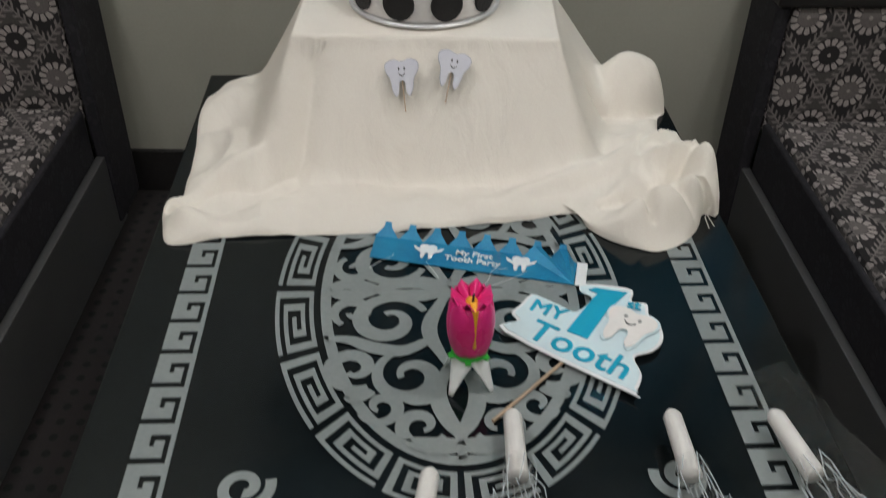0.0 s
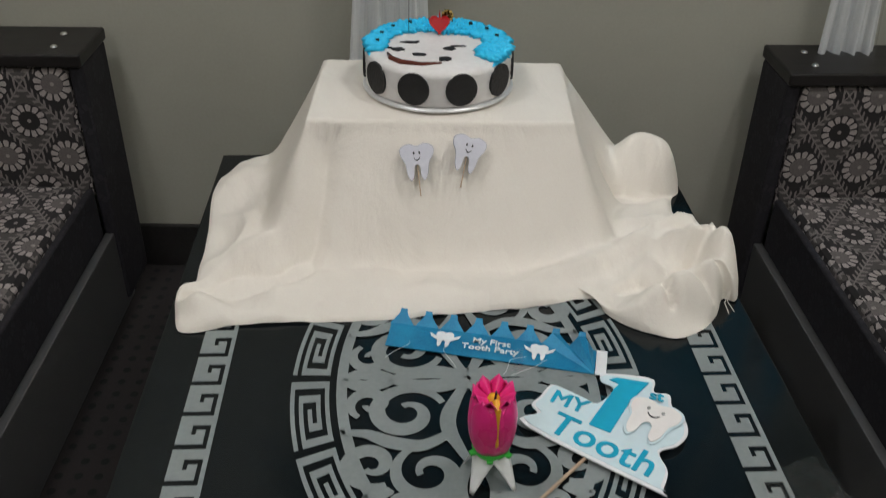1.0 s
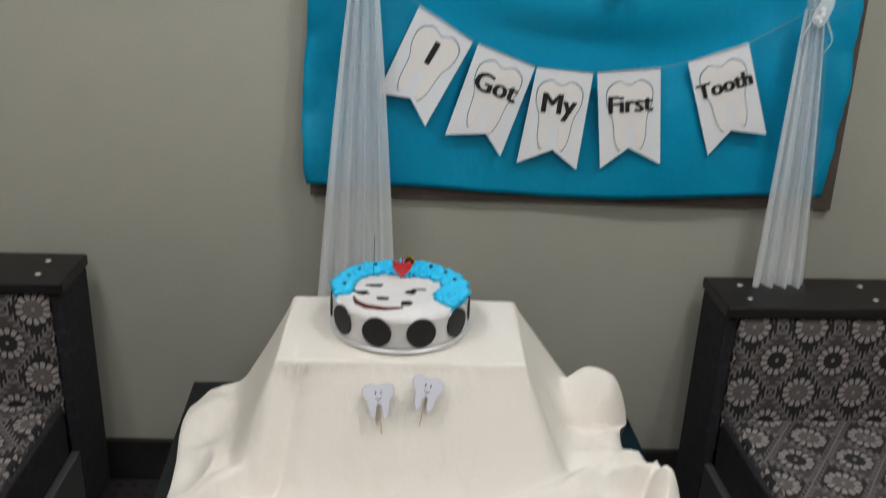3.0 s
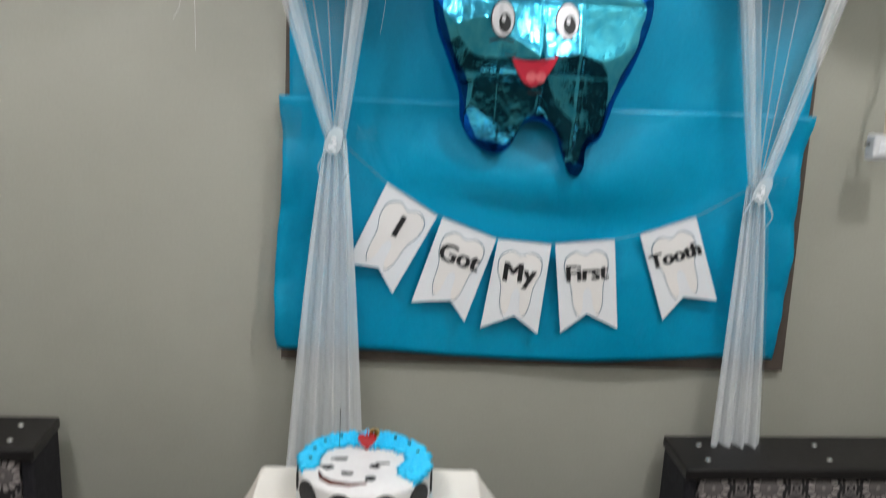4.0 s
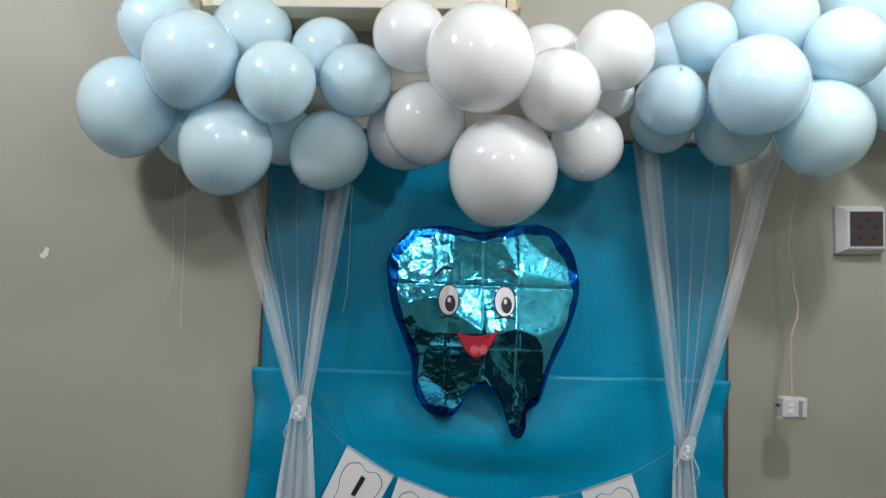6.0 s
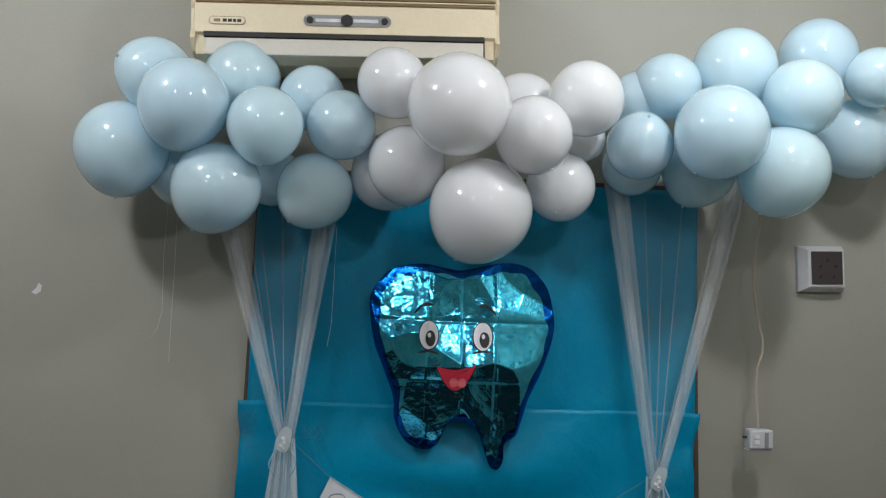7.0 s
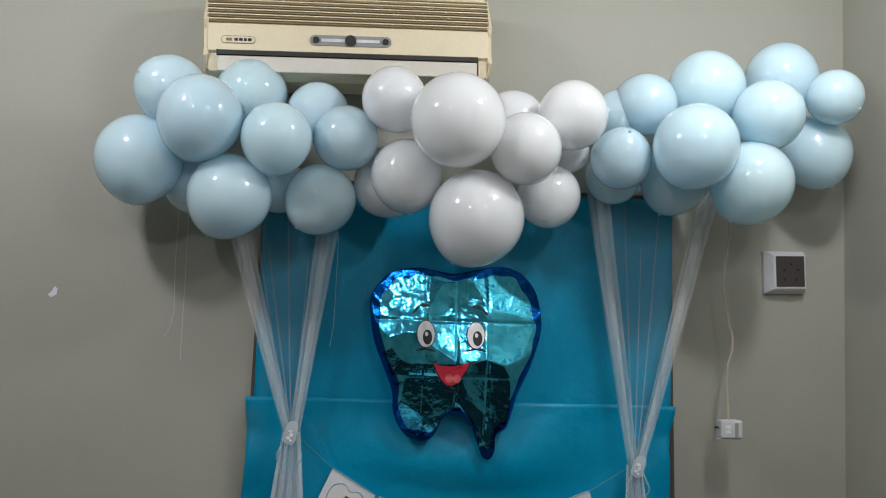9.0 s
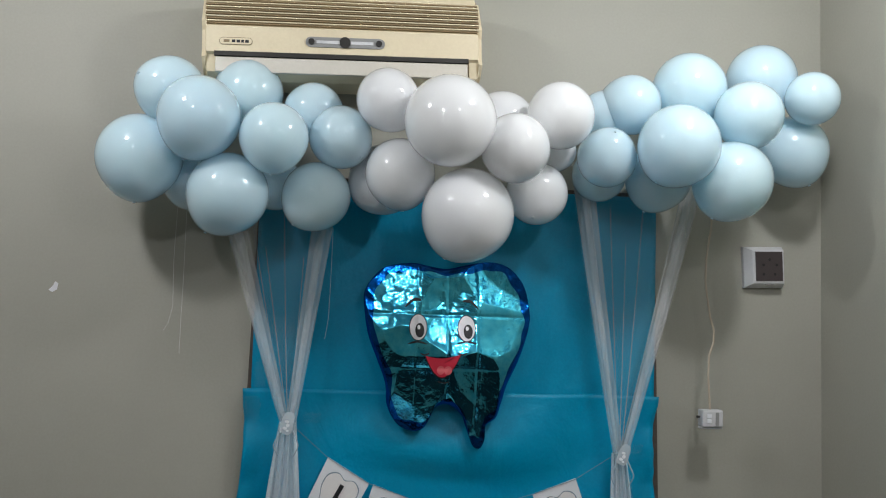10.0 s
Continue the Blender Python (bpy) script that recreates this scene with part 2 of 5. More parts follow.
TULLE_BAND = sheer("bunched_net", 0.33, (0.8, 0.82, 0.84))
BLUE_LATEX = latex("pale_blue_latex", (0.68, 0.89, 1.0), 0.14)
WHITE_LATEX = latex("white_latex", (0.97, 0.985, 0.985), 0.12)
FOIL = foil_material("cyan_foil", (0.0, 0.38, 0.7), (0.18, 0.8, 1.0), 0.09)
FOIL_RIM = foil_material("blue_foil", (0.0, 0.04, 0.25), (0.01, 0.13, 0.5), 0.15)
EYEWHITE = plain("print_white", (0.82, 0.8, 0.82), 0.3)
MOUTHRED = plain("print_red", (0.62, 0.03, 0.06), 0.3)
TONGUE = plain("print_pink", (0.75, 0.16, 0.18), 0.3)
ACCREAM = surface("yellowed_plastic", (0.7, 0.6, 0.41), (0.78, 0.68, 0.48), 0.4, 0, 140, 3, 0.03)
ACFLAP = surface("flap_plastic", (0.6, 0.56, 0.48), (0.66, 0.62, 0.54), 0.4, 0, 140, 3, 0.03)
ACDARK = plain("dark_slot", (0.02, 0.018, 0.015), 0.6)
ACGREY = plain("grey_panel", (0.3, 0.3, 0.29), 0.35)
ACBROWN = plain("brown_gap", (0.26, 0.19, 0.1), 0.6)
WHITEPLASTIC = surface("white_plastic", (0.56, 0.56, 0.57), (0.64, 0.64, 0.65), 0.35, 0, 100, 6, 0.03)
DARKPLASTIC = plain("dark_brown_plastic", (0.055, 0.042, 0.042), 0.35)
CORD = plain("cream_cord", (0.5, 0.42, 0.32), 0.5)
PINK = surface("pink_wax", (0.72, 0.01, 0.16), (0.85, 0.04, 0.28), 0.3, 0, 60, 14, 0.06)
YELLOW = plain("yellow_wax", (0.85, 0.42, 0.02), 0.35)
GREEN = plain("green_plastic", (0.05, 0.5, 0.06), 0.35)
PETALWHITE = surface("white_translucent_plastic", (0.76, 0.78, 0.78), (0.86, 0.87, 0.87), 0.35, 0, 60, 8, 0.03)
CROWNBLUE = surface("blue_glitter_card", (0.0, 0.14, 0.32), (0.02, 0.3, 0.52), 0.35, 0.2, 500, 20, 0.2)
TOPBLUE = plain("sky_blue_card", (0.0, 0.38, 0.58), 0.5)
TOPPALE = plain("pale_blue_card", (0.68, 0.82, 0.87), 0.5)
WOODSTICK = surface("wooden_skewer", (0.42, 0.29, 0.2), (0.55, 0.4, 0.28), 0.6, 0, 90, 8, 0.1)
def clear_film(name, gloss):
    """Crinkled clear plastic: see-through, with a sharp shine."""
    m, t, b = links(name)
    t.nodes.remove(b)
    see, shine, mix = (t.nodes.new(k) for k in ("ShaderNodeBsdfTransparent", "ShaderNodeBsdfGlossy", "ShaderNodeMixShader"))
    shine.inputs["Roughness"].default_value = 0.12
    mix.inputs[0].default_value = gloss
    n, bp = t.nodes.new("ShaderNodeTexNoise"), t.nodes.new("ShaderNodeBump")
    n.inputs["Scale"].default_value, n.inputs["Detail"].default_value = 60.0, 3.0
    bp.inputs["Strength"].default_value, bp.inputs["Distance"].default_value = 0.9, 0.006
    t.links.new(n.outputs["Fac"], bp.inputs["Height"])
    t.links.new(bp.outputs[0], shine.inputs["Normal"])
    t.links.new(see.outputs[0], mix.inputs[1])
    t.links.new(shine.outputs[0], mix.inputs[2])
    t.links.new(mix.outputs[0], t.nodes["Material Output"].inputs[0])
    return m


CLEAR = clear_film("clear_film", 0.13)
RIBBON = glassy("clear_ribbon", (0.85, 0.92, 0.96), 0.08, 0.38)
WAX = surface("white_wax", (0.7, 0.68, 0.66), (0.8, 0.78, 0.76), 0.4, 0, 60, 10, 0.05)


# ---- mesh helpers ----
def mesh_of(name, bm, material, smooth=False):
    bmesh.ops.recalc_face_normals(bm, faces=bm.faces)
    me = bpy.data.meshes.new(name)
    bm.to_mesh(me)
    bm.free()
    me.materials.append(material)
    if smooth:
        me.polygons.foreach_set("use_smooth", [True] * len(me.polygons))
    return me


def part(name, bm, material, parent=None, label="", smooth=False):
    ob = new(name, mesh_of(name, bm, material, smooth))
    if parent is not None:
        ob.parent = parent
    if label:
        ob["label"] = label
    return ob


def thing(name, at, label, category, group="", kind="", turn=0.0):
    ob = new(name)
    ob.matrix_world = pose(at[0], at[1], at[2], 0, 0, turn)
    ob.empty_display_size = 0.05
    return tagged(ob, label, category, group, kind)


def box(bm, lo, hi, bevel=0.0, seg=2):
    r = bmesh.ops.create_cube(bm, size=1.0)
    vs = r["verts"]
    for v in vs:
        v.co = Vector([lo[i] + (v.co[i] + 0.5) * (hi[i] - lo[i]) for i in range(3)])
    if bevel:
        es = list({e for v in vs for e in v.link_edges})
        bmesh.ops.bevel(bm, geom=es, offset=bevel, segments=seg, affect="EDGES", profile=0.5)
    return bm


def slab(lo, hi, bevel=0.0, seg=2):
    return box(bmesh.new(), lo, hi, bevel, seg)


def prism(points, depth, axis="z", base=0.0):
    """A flat outline given thickness along an axis. axis y: points are (x, z)."""
    bm = bmesh.new()

    def at(p, d):
        return (p[0], p[1], d) if axis == "z" else (p[0], d, p[1]) if axis == "y" else (d, p[0], p[1])

    a = [bm.verts.new(at(p, base)) for p in points]
    b = [bm.verts.new(at(p, base + depth)) for p in points]
    bm.faces.new(a)
    bm.faces.new(list(reversed(b)))
    n = len(points)
    for i in range(n):
        bm.faces.new((a[i], b[i], b[(i + 1) % n], a[(i + 1) % n]))
    return bm


def smooth_loop(points, steps=6):
    """A closed Catmull-Rom curve through the points."""
    out, n = [], len(points)
    for i in range(n):
        p0, p1, p2, p3 = (Vector(points[(i + k) % n]) for k in (-1, 0, 1, 2))
        for s in range(steps):
            t = s / steps
            out.append(0.5 * ((2 * p1) + (p2 - p0) * t + (2 * p0 - 5 * p1 + 4 * p2 - p3) * t * t + (3 * p1 - p0 - 3 * p2 + p3) * t ** 3))
    return out


def disc(cx, cz, rx, rz, n=28):
    return [(cx + rx * math.cos(2 * math.pi * i / n), cz + rz * math.sin(2 * math.pi * i / n)) for i in range(n)]


def tube(points, radius, sides=8, taper=None):
    bm = bmesh.new()
    rings = []
    for i, p in enumerate(points):
        p = Vector(p)
        a, b = Vector(points[max(0, i - 1)]), Vector(points[min(len(points) - 1, i + 1)])
        d = (b - a).normalized()
        u = d.orthogonal().normalized() if not rings else (rings[-1][1] - d * rings[-1][1].dot(d)).normalized()
        w = d.cross(u)
        r = radius if taper is None else taper[i]
        rings.append(([bm.verts.new(p + r * (math.cos(2 * math.pi * k / sides) * u + math.sin(2 * math.pi * k / sides) * w)) for k in range(sides)], u))
    for (a, _), (b, _) in zip(rings, rings[1:]):
        for k in range(sides):
            bm.faces.new((a[k], a[(k + 1) % sides], b[(k + 1) % sides], b[k]))
    bm.faces.new(rings[0][0])
    bm.faces.new(list(reversed(rings[-1][0])))
    return bm


def grid(nu, nv, f):
    """A sheet: f(u, v) for u and v from 0 to 1."""
    bm = bmesh.new()
    vs = [[bm.verts.new(f(i / nu, j / nv)) for j in range(nv + 1)] for i in range(nu + 1)]
    for i in range(nu):
        for j in range(nv):
            bm.faces.new((vs[i][j], vs[i + 1][j], vs[i + 1][j + 1], vs[i][j + 1]))
    return bm


def revolve(profile, n=32):
    """A turned shape from (radius, z) pairs."""
    bm = bmesh.new()
    rings = [[bm.verts.new((r * math.cos(2 * math.pi * k / n), r * math.sin(2 * math.pi * k / n), z)) for k in range(n)] for r, z in profile]
    for a, b in zip(rings, rings[1:]):
        for k in range(n):
            bm.faces.new((a[k], a[(k + 1) % n], b[(k + 1) % n], b[k]))
    bm.faces.new(list(reversed(rings[0])))
    bm.faces.new(rings[-1])
    return bm


def lettering(text, size, depth, bold=0.0):
    """Words as a mesh in the built-in font, centred, lying in x and y."""
    cu = bpy.data.curves.new("words", "FONT")
    cu.body, cu.size, cu.extrude, cu.align_x, cu.align_y, cu.offset = text, size, depth, "CENTER", "CENTER", bold
    cu.resolution_u = 3
    ob = bpy.data.objects.new("words", cu)
    scene.collection.objects.link(ob)
    bpy.context.view_layer.update()
    me = bpy.data.meshes.new_from_object(ob.evaluated_get(bpy.context.evaluated_depsgraph_get()))
    bpy.data.objects.remove(ob)
    return me


def words(name, text, size, material, parent, m, depth=0.0006, bold=0.0, label=""):
    me = lettering(text, size, depth, bold)
    me.materials.clear()
    me.materials.append(material)
    ob = new(name, me)
    ob.parent = parent
    ob.matrix_local = m
    if label:
        ob["label"] = label
    return ob


def uv_box(ob):
    """UV in metres by the main direction of each face."""
    me = ob.data
    lay = me.uv_layers.new(name="UVMap")
    for p in me.polygons:
        n = p.normal
        k = max(range(3), key=lambda i: abs(n[i]))
        for li in p.loop_indices:
            c = me.vertices[me.loops[li].vertex_index].co
            lay.data[li].uv = (c.y, c.z) if k == 0 else (c.x, c.z) if k == 1 else (c.x, c.y)
    return ob


# ---- the room ----
def setting(name, bm, material, label, category="wall"):
    return tagged(part(name, bm, material), label, category, kind="structure")


RIGHT = 1.135
setting("floor", slab((-3.2, -4.8, -0.1), (RIGHT + 0.15, 0.15, 0.0)), CARPET, "dark patterned carpet with small dots", "floor")
setting("ceiling", slab((-3.2, -4.8, CEILING), (RIGHT + 0.15, 0.15, CEILING + 0.12)), CEIL, "plain off-white ceiling", "ceiling")
setting("wall_north", slab((-3.05, 0.0, 0.0), (RIGHT, 0.15, CEILING)), WALL, "plain warm grey painted wall behind the table")
setting("wall_east", slab((RIGHT, -4.65, 0.0), (RIGHT + 0.15, 0.15, CEILING)), WALL, "plain warm grey painted side wall")
setting("wall_west", slab((-3.2, -4.65, 0.0), (-3.05, 0.15, CEILING)), WALL, "plain warm grey painted far wall")
setting("wall_south", slab((-3.2, -4.8, 0.0), (RIGHT + 0.15, -4.65, CEILING)), WALL, "plain warm grey painted wall")
setting("baseboard", slab((-3.05, -0.014, 0.0), (RIGHT - 0.015, -0.0005, 0.12), 0.004), SKIRT, "black skirting along the wall", "baseboard")
setting("baseboard_east", slab((RIGHT - 0.014, -4.6, 0.0), (RIGHT - 0.0005, -0.015, 0.12), 0.004), SKIRT, "black skirting along the side wall", "baseboard")

# ---- furniture ----
T = 0.513


def sofa(x_in, s, turn, top, label):
    """A low armless sofa against the wall. s: -1 reaches to -x from its inner end, 1 to +x."""
    ob = thing("sofa", (x_in, -0.045, 0.0), label, "sofa", "sofas beside the table", turn=turn)

    def b(x0, x1, y0, y1, z0, z1, bevel, seg=3):
        xs = sorted((s * x0, s * x1))
        return slab((xs[0], y1, z0), (xs[1], y0, z1), bevel, seg)

    w = 0.72
    uv_box(part("back_side", b(0.0, 0.03, 0, -0.155, 0.03, top - 0.028, 0.008), DAISY_SIDE, ob, "woven cloth end of the back, darkened as in shade"))
    uv_box(part("backrest", b(0.0305, w, -0.02, -0.163, 0.3, top - 0.03, 0.02), DAISY, ob, "black and silver daisy cloth"))
    part("top_rail", b(-0.004, w, 0.002, -0.168, top - 0.0275, top, 0.005), DARKWOOD, ob, "black glossy wooden top rail")
    uv_box(part("seat", b(0.047, w, -0.165, -1.0, 0.2, 0.347, 0.02), DAISY, ob, "black and silver daisy cloth seat"))
    uv_box(part("seat_side", b(0.03, 0.046, -0.157, -1.0, 0.05, 0.332, 0.006), DAISY_SIDE, ob, "daisy cloth seat side, darkened as in shade"))
    part("side_panel", b(0.008, 0.028, -0.1, -1.0, 0.012, 0.213, 0.002), LAMINATE, ob, "grey laminated side panel")
    part("base_panel", b(0.065, w - 0.02, -0.12, -0.97, 0.0, 0.19, 0.002), DARKWOOD, ob)
    k = revolve([(0.008, 0.0), (0.008, 0.002), (0.005, 0.005), (0.001, 0.006)], 12)
    stud = mesh_of("stud", k, CHROME, True)
    for x, y in ((0.065, -0.05), (0.06, -0.125), (0.35, -0.05), (0.35, -0.125), (0.62, -0.05)):
        st = new("stud", stud)
        st.parent = ob
        st.location = (s * x, y, top)
        st["label"] = "chrome stud on the top rail"
    return ob


sofa(-1.092, -1, 1.0, 0.642, "low dark sofa in black and silver daisy cloth")
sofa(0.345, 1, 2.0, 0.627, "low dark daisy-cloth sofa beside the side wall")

table = thing("coffee_table", (-0.316, -1.02, 0.0), "black glass coffee table with frosted silver Greek key ornament", "table", turn=3.0)
HW, HL = 0.425, 0.66
part("tabletop", slab((-HW, -HL, T - 0.012), (HW, HL, T), 0.003), BLACKGLASS, table, "black glass top")
part("under_frame", slab((-HW + 0.02, -HL + 0.02, T - 0.075), (HW - 0.02, HL - 0.02, T - 0.0125), 0.004), DARKWOOD, table, "black wooden frame")
for sx in (-1, 1):
    for sy in (-1, 1):
        cx, cy = sx * (HW - 0.06), sy * (HL - 0.06)
        part("leg", slab((cx - 0.035, cy - 0.035, 0.0), (cx + 0.035, cy + 0.035, T - 0.0755), 0.006), DARKWOOD, table)
part("shelf", slab((-HW + 0.1, -HL + 0.1, 0.14), (HW - 0.1, HL - 0.1, 0.16), 0.003), DARKWOOD, table)

KEY = ("WWWWWWWW",
       "WWWWWWWW",
       "WWW....W",
       "WWW.WW.W",
       "WWWWWW.W",
       "WWWWWW.W",
       ".......W")
RINGKEY = ("WWWWWWWWW",
           "W.......W",
           "W.WWWWW.W",
           "W.W...W.W",
           "W.W.W.W.W",
           "W.W.W.W.W",
           "W.W.WWW.W",
           "W.W.....W",
           "W.WWWWWWW",
           ".........")


def runs(rows):
    for r, row in enumerate(rows):
        c = 0
        while c < len(row):
            if row[c] == "W":
                e = c
                while e < len(row) and row[e] == "W":
                    e += 1
                yield r, c, e
                c = e
            c += 1


def print_mesh(name, rows, f, cut=1):
    """A flat print on the glass from a pattern; f(column, row) gives x and y."""
    bm = bmesh.new()
    for r, c, e in runs(rows):
        for k in range(c, e):
            q = [f(k, r), f(k + 1, r), f(k + 1, r + 1), f(k, r + 1)]
            bm.faces.new([bm.verts.new((x, y, T + 0.0012)) for x, y in q])
    bmesh.ops.remove_doubles(bm, verts=bm.verts, dist=1e-5)
    return bm


def raised(bm, h=0.0010):
    """Give a flat print a thin edge down to the glass."""
    r = bmesh.ops.extrude_face_region(bm, geom=list(bm.faces))
    for v in r["geom"]:
        if isinstance(v, bmesh.types.BMVert):
            v.co.z -= h
    return bm


pitch, half = 0.0575, 0.0225
unit = mesh_of("key_tile", raised(print_mesh("key_tile", KEY, lambda c, r: (-half + 2 * half * c / 8, -pitch * r / 7))), FROST)
for sx in (-1, 1):
    for i in range(22):
        o = new("key_tile", unit)
        o.parent = table
        o.location = (sx * 0.341, HL - 0.03 - i * pitch, 0)
A, B = 0.232, 0.362
NRING = 16
for i in range(NRING):
    a0 = 2 * math.pi * i / NRING

    def ringpoint(c, r, a0=a0):
        a = a0 + 2 * math.pi / NRING * r / 10
        k = 1 - 0.215 * c / 9
        return (A * k * math.cos(a), B * (1 - (1 - k) * A / B) * math.sin(a))

    part("ring_key", raised(print_mesh("ring_key", RINGKEY, ringpoint)), FROST, table)


def ribbon(bm, pts, width, z=T + 0.0012):
    """A flat band along a line; width may vary along it."""
    n = len(pts)
    rows = []
    for i, p in enumerate(pts):
        a, b = Vector(pts[max(0, i - 1)]), Vector(pts[min(n - 1, i + 1)])
        d = (b - a).normalized()
        w = width(i / (n - 1)) if callable(width) else width
        nrm = Vector((-d.y, d.x)) * w / 2
        p = Vector(p)
        rows.append((bm.verts.new((p.x + nrm.x, p.y + nrm.y, z)), bm.verts.new((p.x - nrm.x, p.y - nrm.y, z))))
    for (a, b), (c, d) in zip(rows, rows[1:]):
        bm.faces.new((a, b, d, c))
    return bm


def ellipse(a, b, n=72):
    return [(a * math.cos(2 * math.pi * i / n), b * math.sin(2 * math.pi * i / n)) for i in range(n + 1)]


part("oval_band", ribbon(bmesh.new(), ellipse(0.166, 0.296), 0.014), FROST, table)


def spiral(cx, cy, r, turns, start, sign=1, n=44, shrink=0.25):
    out = []
    for i in range(n):
        t = i / (n - 1)
        a = math.radians(start) + sign * turns * 2 * math.pi * t
        rr = r * (1 - (1 - shrink) * t)
        out.append((cx + rr * math.cos(a), cy + rr * math.sin(a)))
    return out


def swell(w):
    return lambda t: w * (0.6 + 0.8 * math.sin(math.pi * min(1, t * 1.1)))


# scrolls of one quarter, then mirrored
SCROLLS = [
    (spiral(0.082, 0.062, 0.05, 1.25, 200, 1), 0.017), (spiral(0.055, 0.165, 0.045, 1.2, -60, 1), 0.016),
    (spiral(0.125, 0.15, 0.036, 1.2, 120, -1), 0.015), (spiral(0.045, 0.245, 0.03, 1.1, 150, -1), 0.013),
    (spiral(0.128, 0.045, 0.028, 1.1, 60, -1), 0.014), (spiral(0.09, 0.215, 0.027, 1.1, 20, 1), 0.012),
    ([(0.0, 0.02), (0.022, 0.05), (0.03, 0.085), (0.02, 0.12), (0.0, 0.15)], 0.016),
    ([(0.0, 0.15), (0.02, 0.18), (0.022, 0.21), (0.012, 0.24), (0.0, 0.262), (0.0, 0.29)], 0.017),
    ([(0.0, 0.0), (0.03, 0.012), (0.06, 0.012), (0.1, 0.0)], 0.02), ([(0.1, 0.0), (0.135, 0.012), (0.162, 0.0)], 0.018),
    ([(0.03, 0.09), (0.06, 0.12), (0.1, 0.115), (0.13, 0.1), (0.158, 0.095)], 0.016),
    ([(0.022, 0.2), (0.05, 0.205), (0.07, 0.195)], 0.014), ([(0.0, 0.275), (0.03, 0.276), (0.06, 0.268)], 0.02),
    ([(0.1, 0.19), (0.12, 0.2), (0.13, 0.2)], 0.014),
]
lift = 0.0
for line, wdt in SCROLLS:
    pts = line if len(line) > 20 else [(p.x, p.y) for p in smooth_loop([Vector(q) for q in line], 6)[:6 * (len(line) - 1) + 1]]
    for mx in (-1, 1):
        for my in (-1, 1):
            lift += 0.00003
            part("scroll", ribbon(bmesh.new(), [(mx * x, my * y) for x, y in pts], swell(wdt * 0.92), T + 0.0013 + lift), FROST, table)
for mx in (-1, 1):
    for my in (-1, 1):
        part("corner_curl", ribbon(bmesh.new(), [(mx * x, my * y) for x, y in spiral(0.235, 0.325, 0.03, 1.3, 200, -1)], 0.012), FROST, table)

# ---- the cloth over a box ----
BX0, BX1, BY0, BY1, BZ = -0.565, -0.15, -0.645, -0.4, 0.715
OUTLINE = [(-0.748, -0.46), (-0.76, -0.52), (-0.752, -0.60), (-0.737, -0.69), (-0.729, -0.77), (-0.728, -0.822), (-0.744, -0.85), (-0.738, -0.885), (-0.722, -0.928), (-0.69, -0.93), (-0.655, -0.916), (-0.6, -0.912), (-0.5, -0.902),
           (-0.42, -0.894), (-0.3, -0.876), (-0.2, -0.856), (-0.122, -0.838), (-0.11, -0.872), (-0.085, -0.9), (-0.045, -0.922), (-0.012, -0.93), (0.022, -0.908), (0.05, -0.872),
           (0.07, -0.832), (0.088, -0.838), (0.1, -0.812), (0.098, -0.762), (0.07, -0.69), (0.048, -0.61), (0.055, -0.535), (0.073, -0.505), (0.066, -0.45), (0.02, -0.41), (-0.08, -0.385), (-0.2, -0.365), (-0.4, -0.362), (-0.58, -0.365), (-0.68, -0.39), (-0.728, -0.42)]


# folds tucked under: width, depth and line
TUCKS = [(0.02, 0.034, ((-0.535, -0.67), (-0.55, -0.74), (-0.595, -0.8), (-0.66, -0.822))), (0.0075, 0.034, ((-0.572, -0.778), (-0.612, -0.822), (-0.67, -0.834), (-0.722, -0.865))),
         (0.011, 0.06, ((-0.075, -0.535), (-0.03, -0.545), (0.02, -0.54), (0.07, -0.522))),
         (0.008, 0.042, ((-0.078, -0.826), (-0.052, -0.816), (-0.038, -0.838))), (0.007, 0.03, ((-0.03, -0.868), (-0.022, -0.888))),
         (0.008, 0.035, ((0.018, -0.848), (0.046, -0.866))), (0.007, 0.03, ((-0.727, -0.862), (-0.717, -0.872))), (0.01, 0.022, ((-0.038, -0.838), (0.02, -0.8), (0.06, -0.76)))]


def to_line(x, y, p, s):
    """Distance from a point to a stretch of line."""
    dx, dy = s[0] - p[0], s[1] - p[1]
    t = max(0.0, min(1.0, ((x - p[0]) * dx + (y - p[1]) * dy) / (dx * dx + dy * dy)))
    return math.hypot(x - p[0] - t * dx, y - p[1] - t * dy)


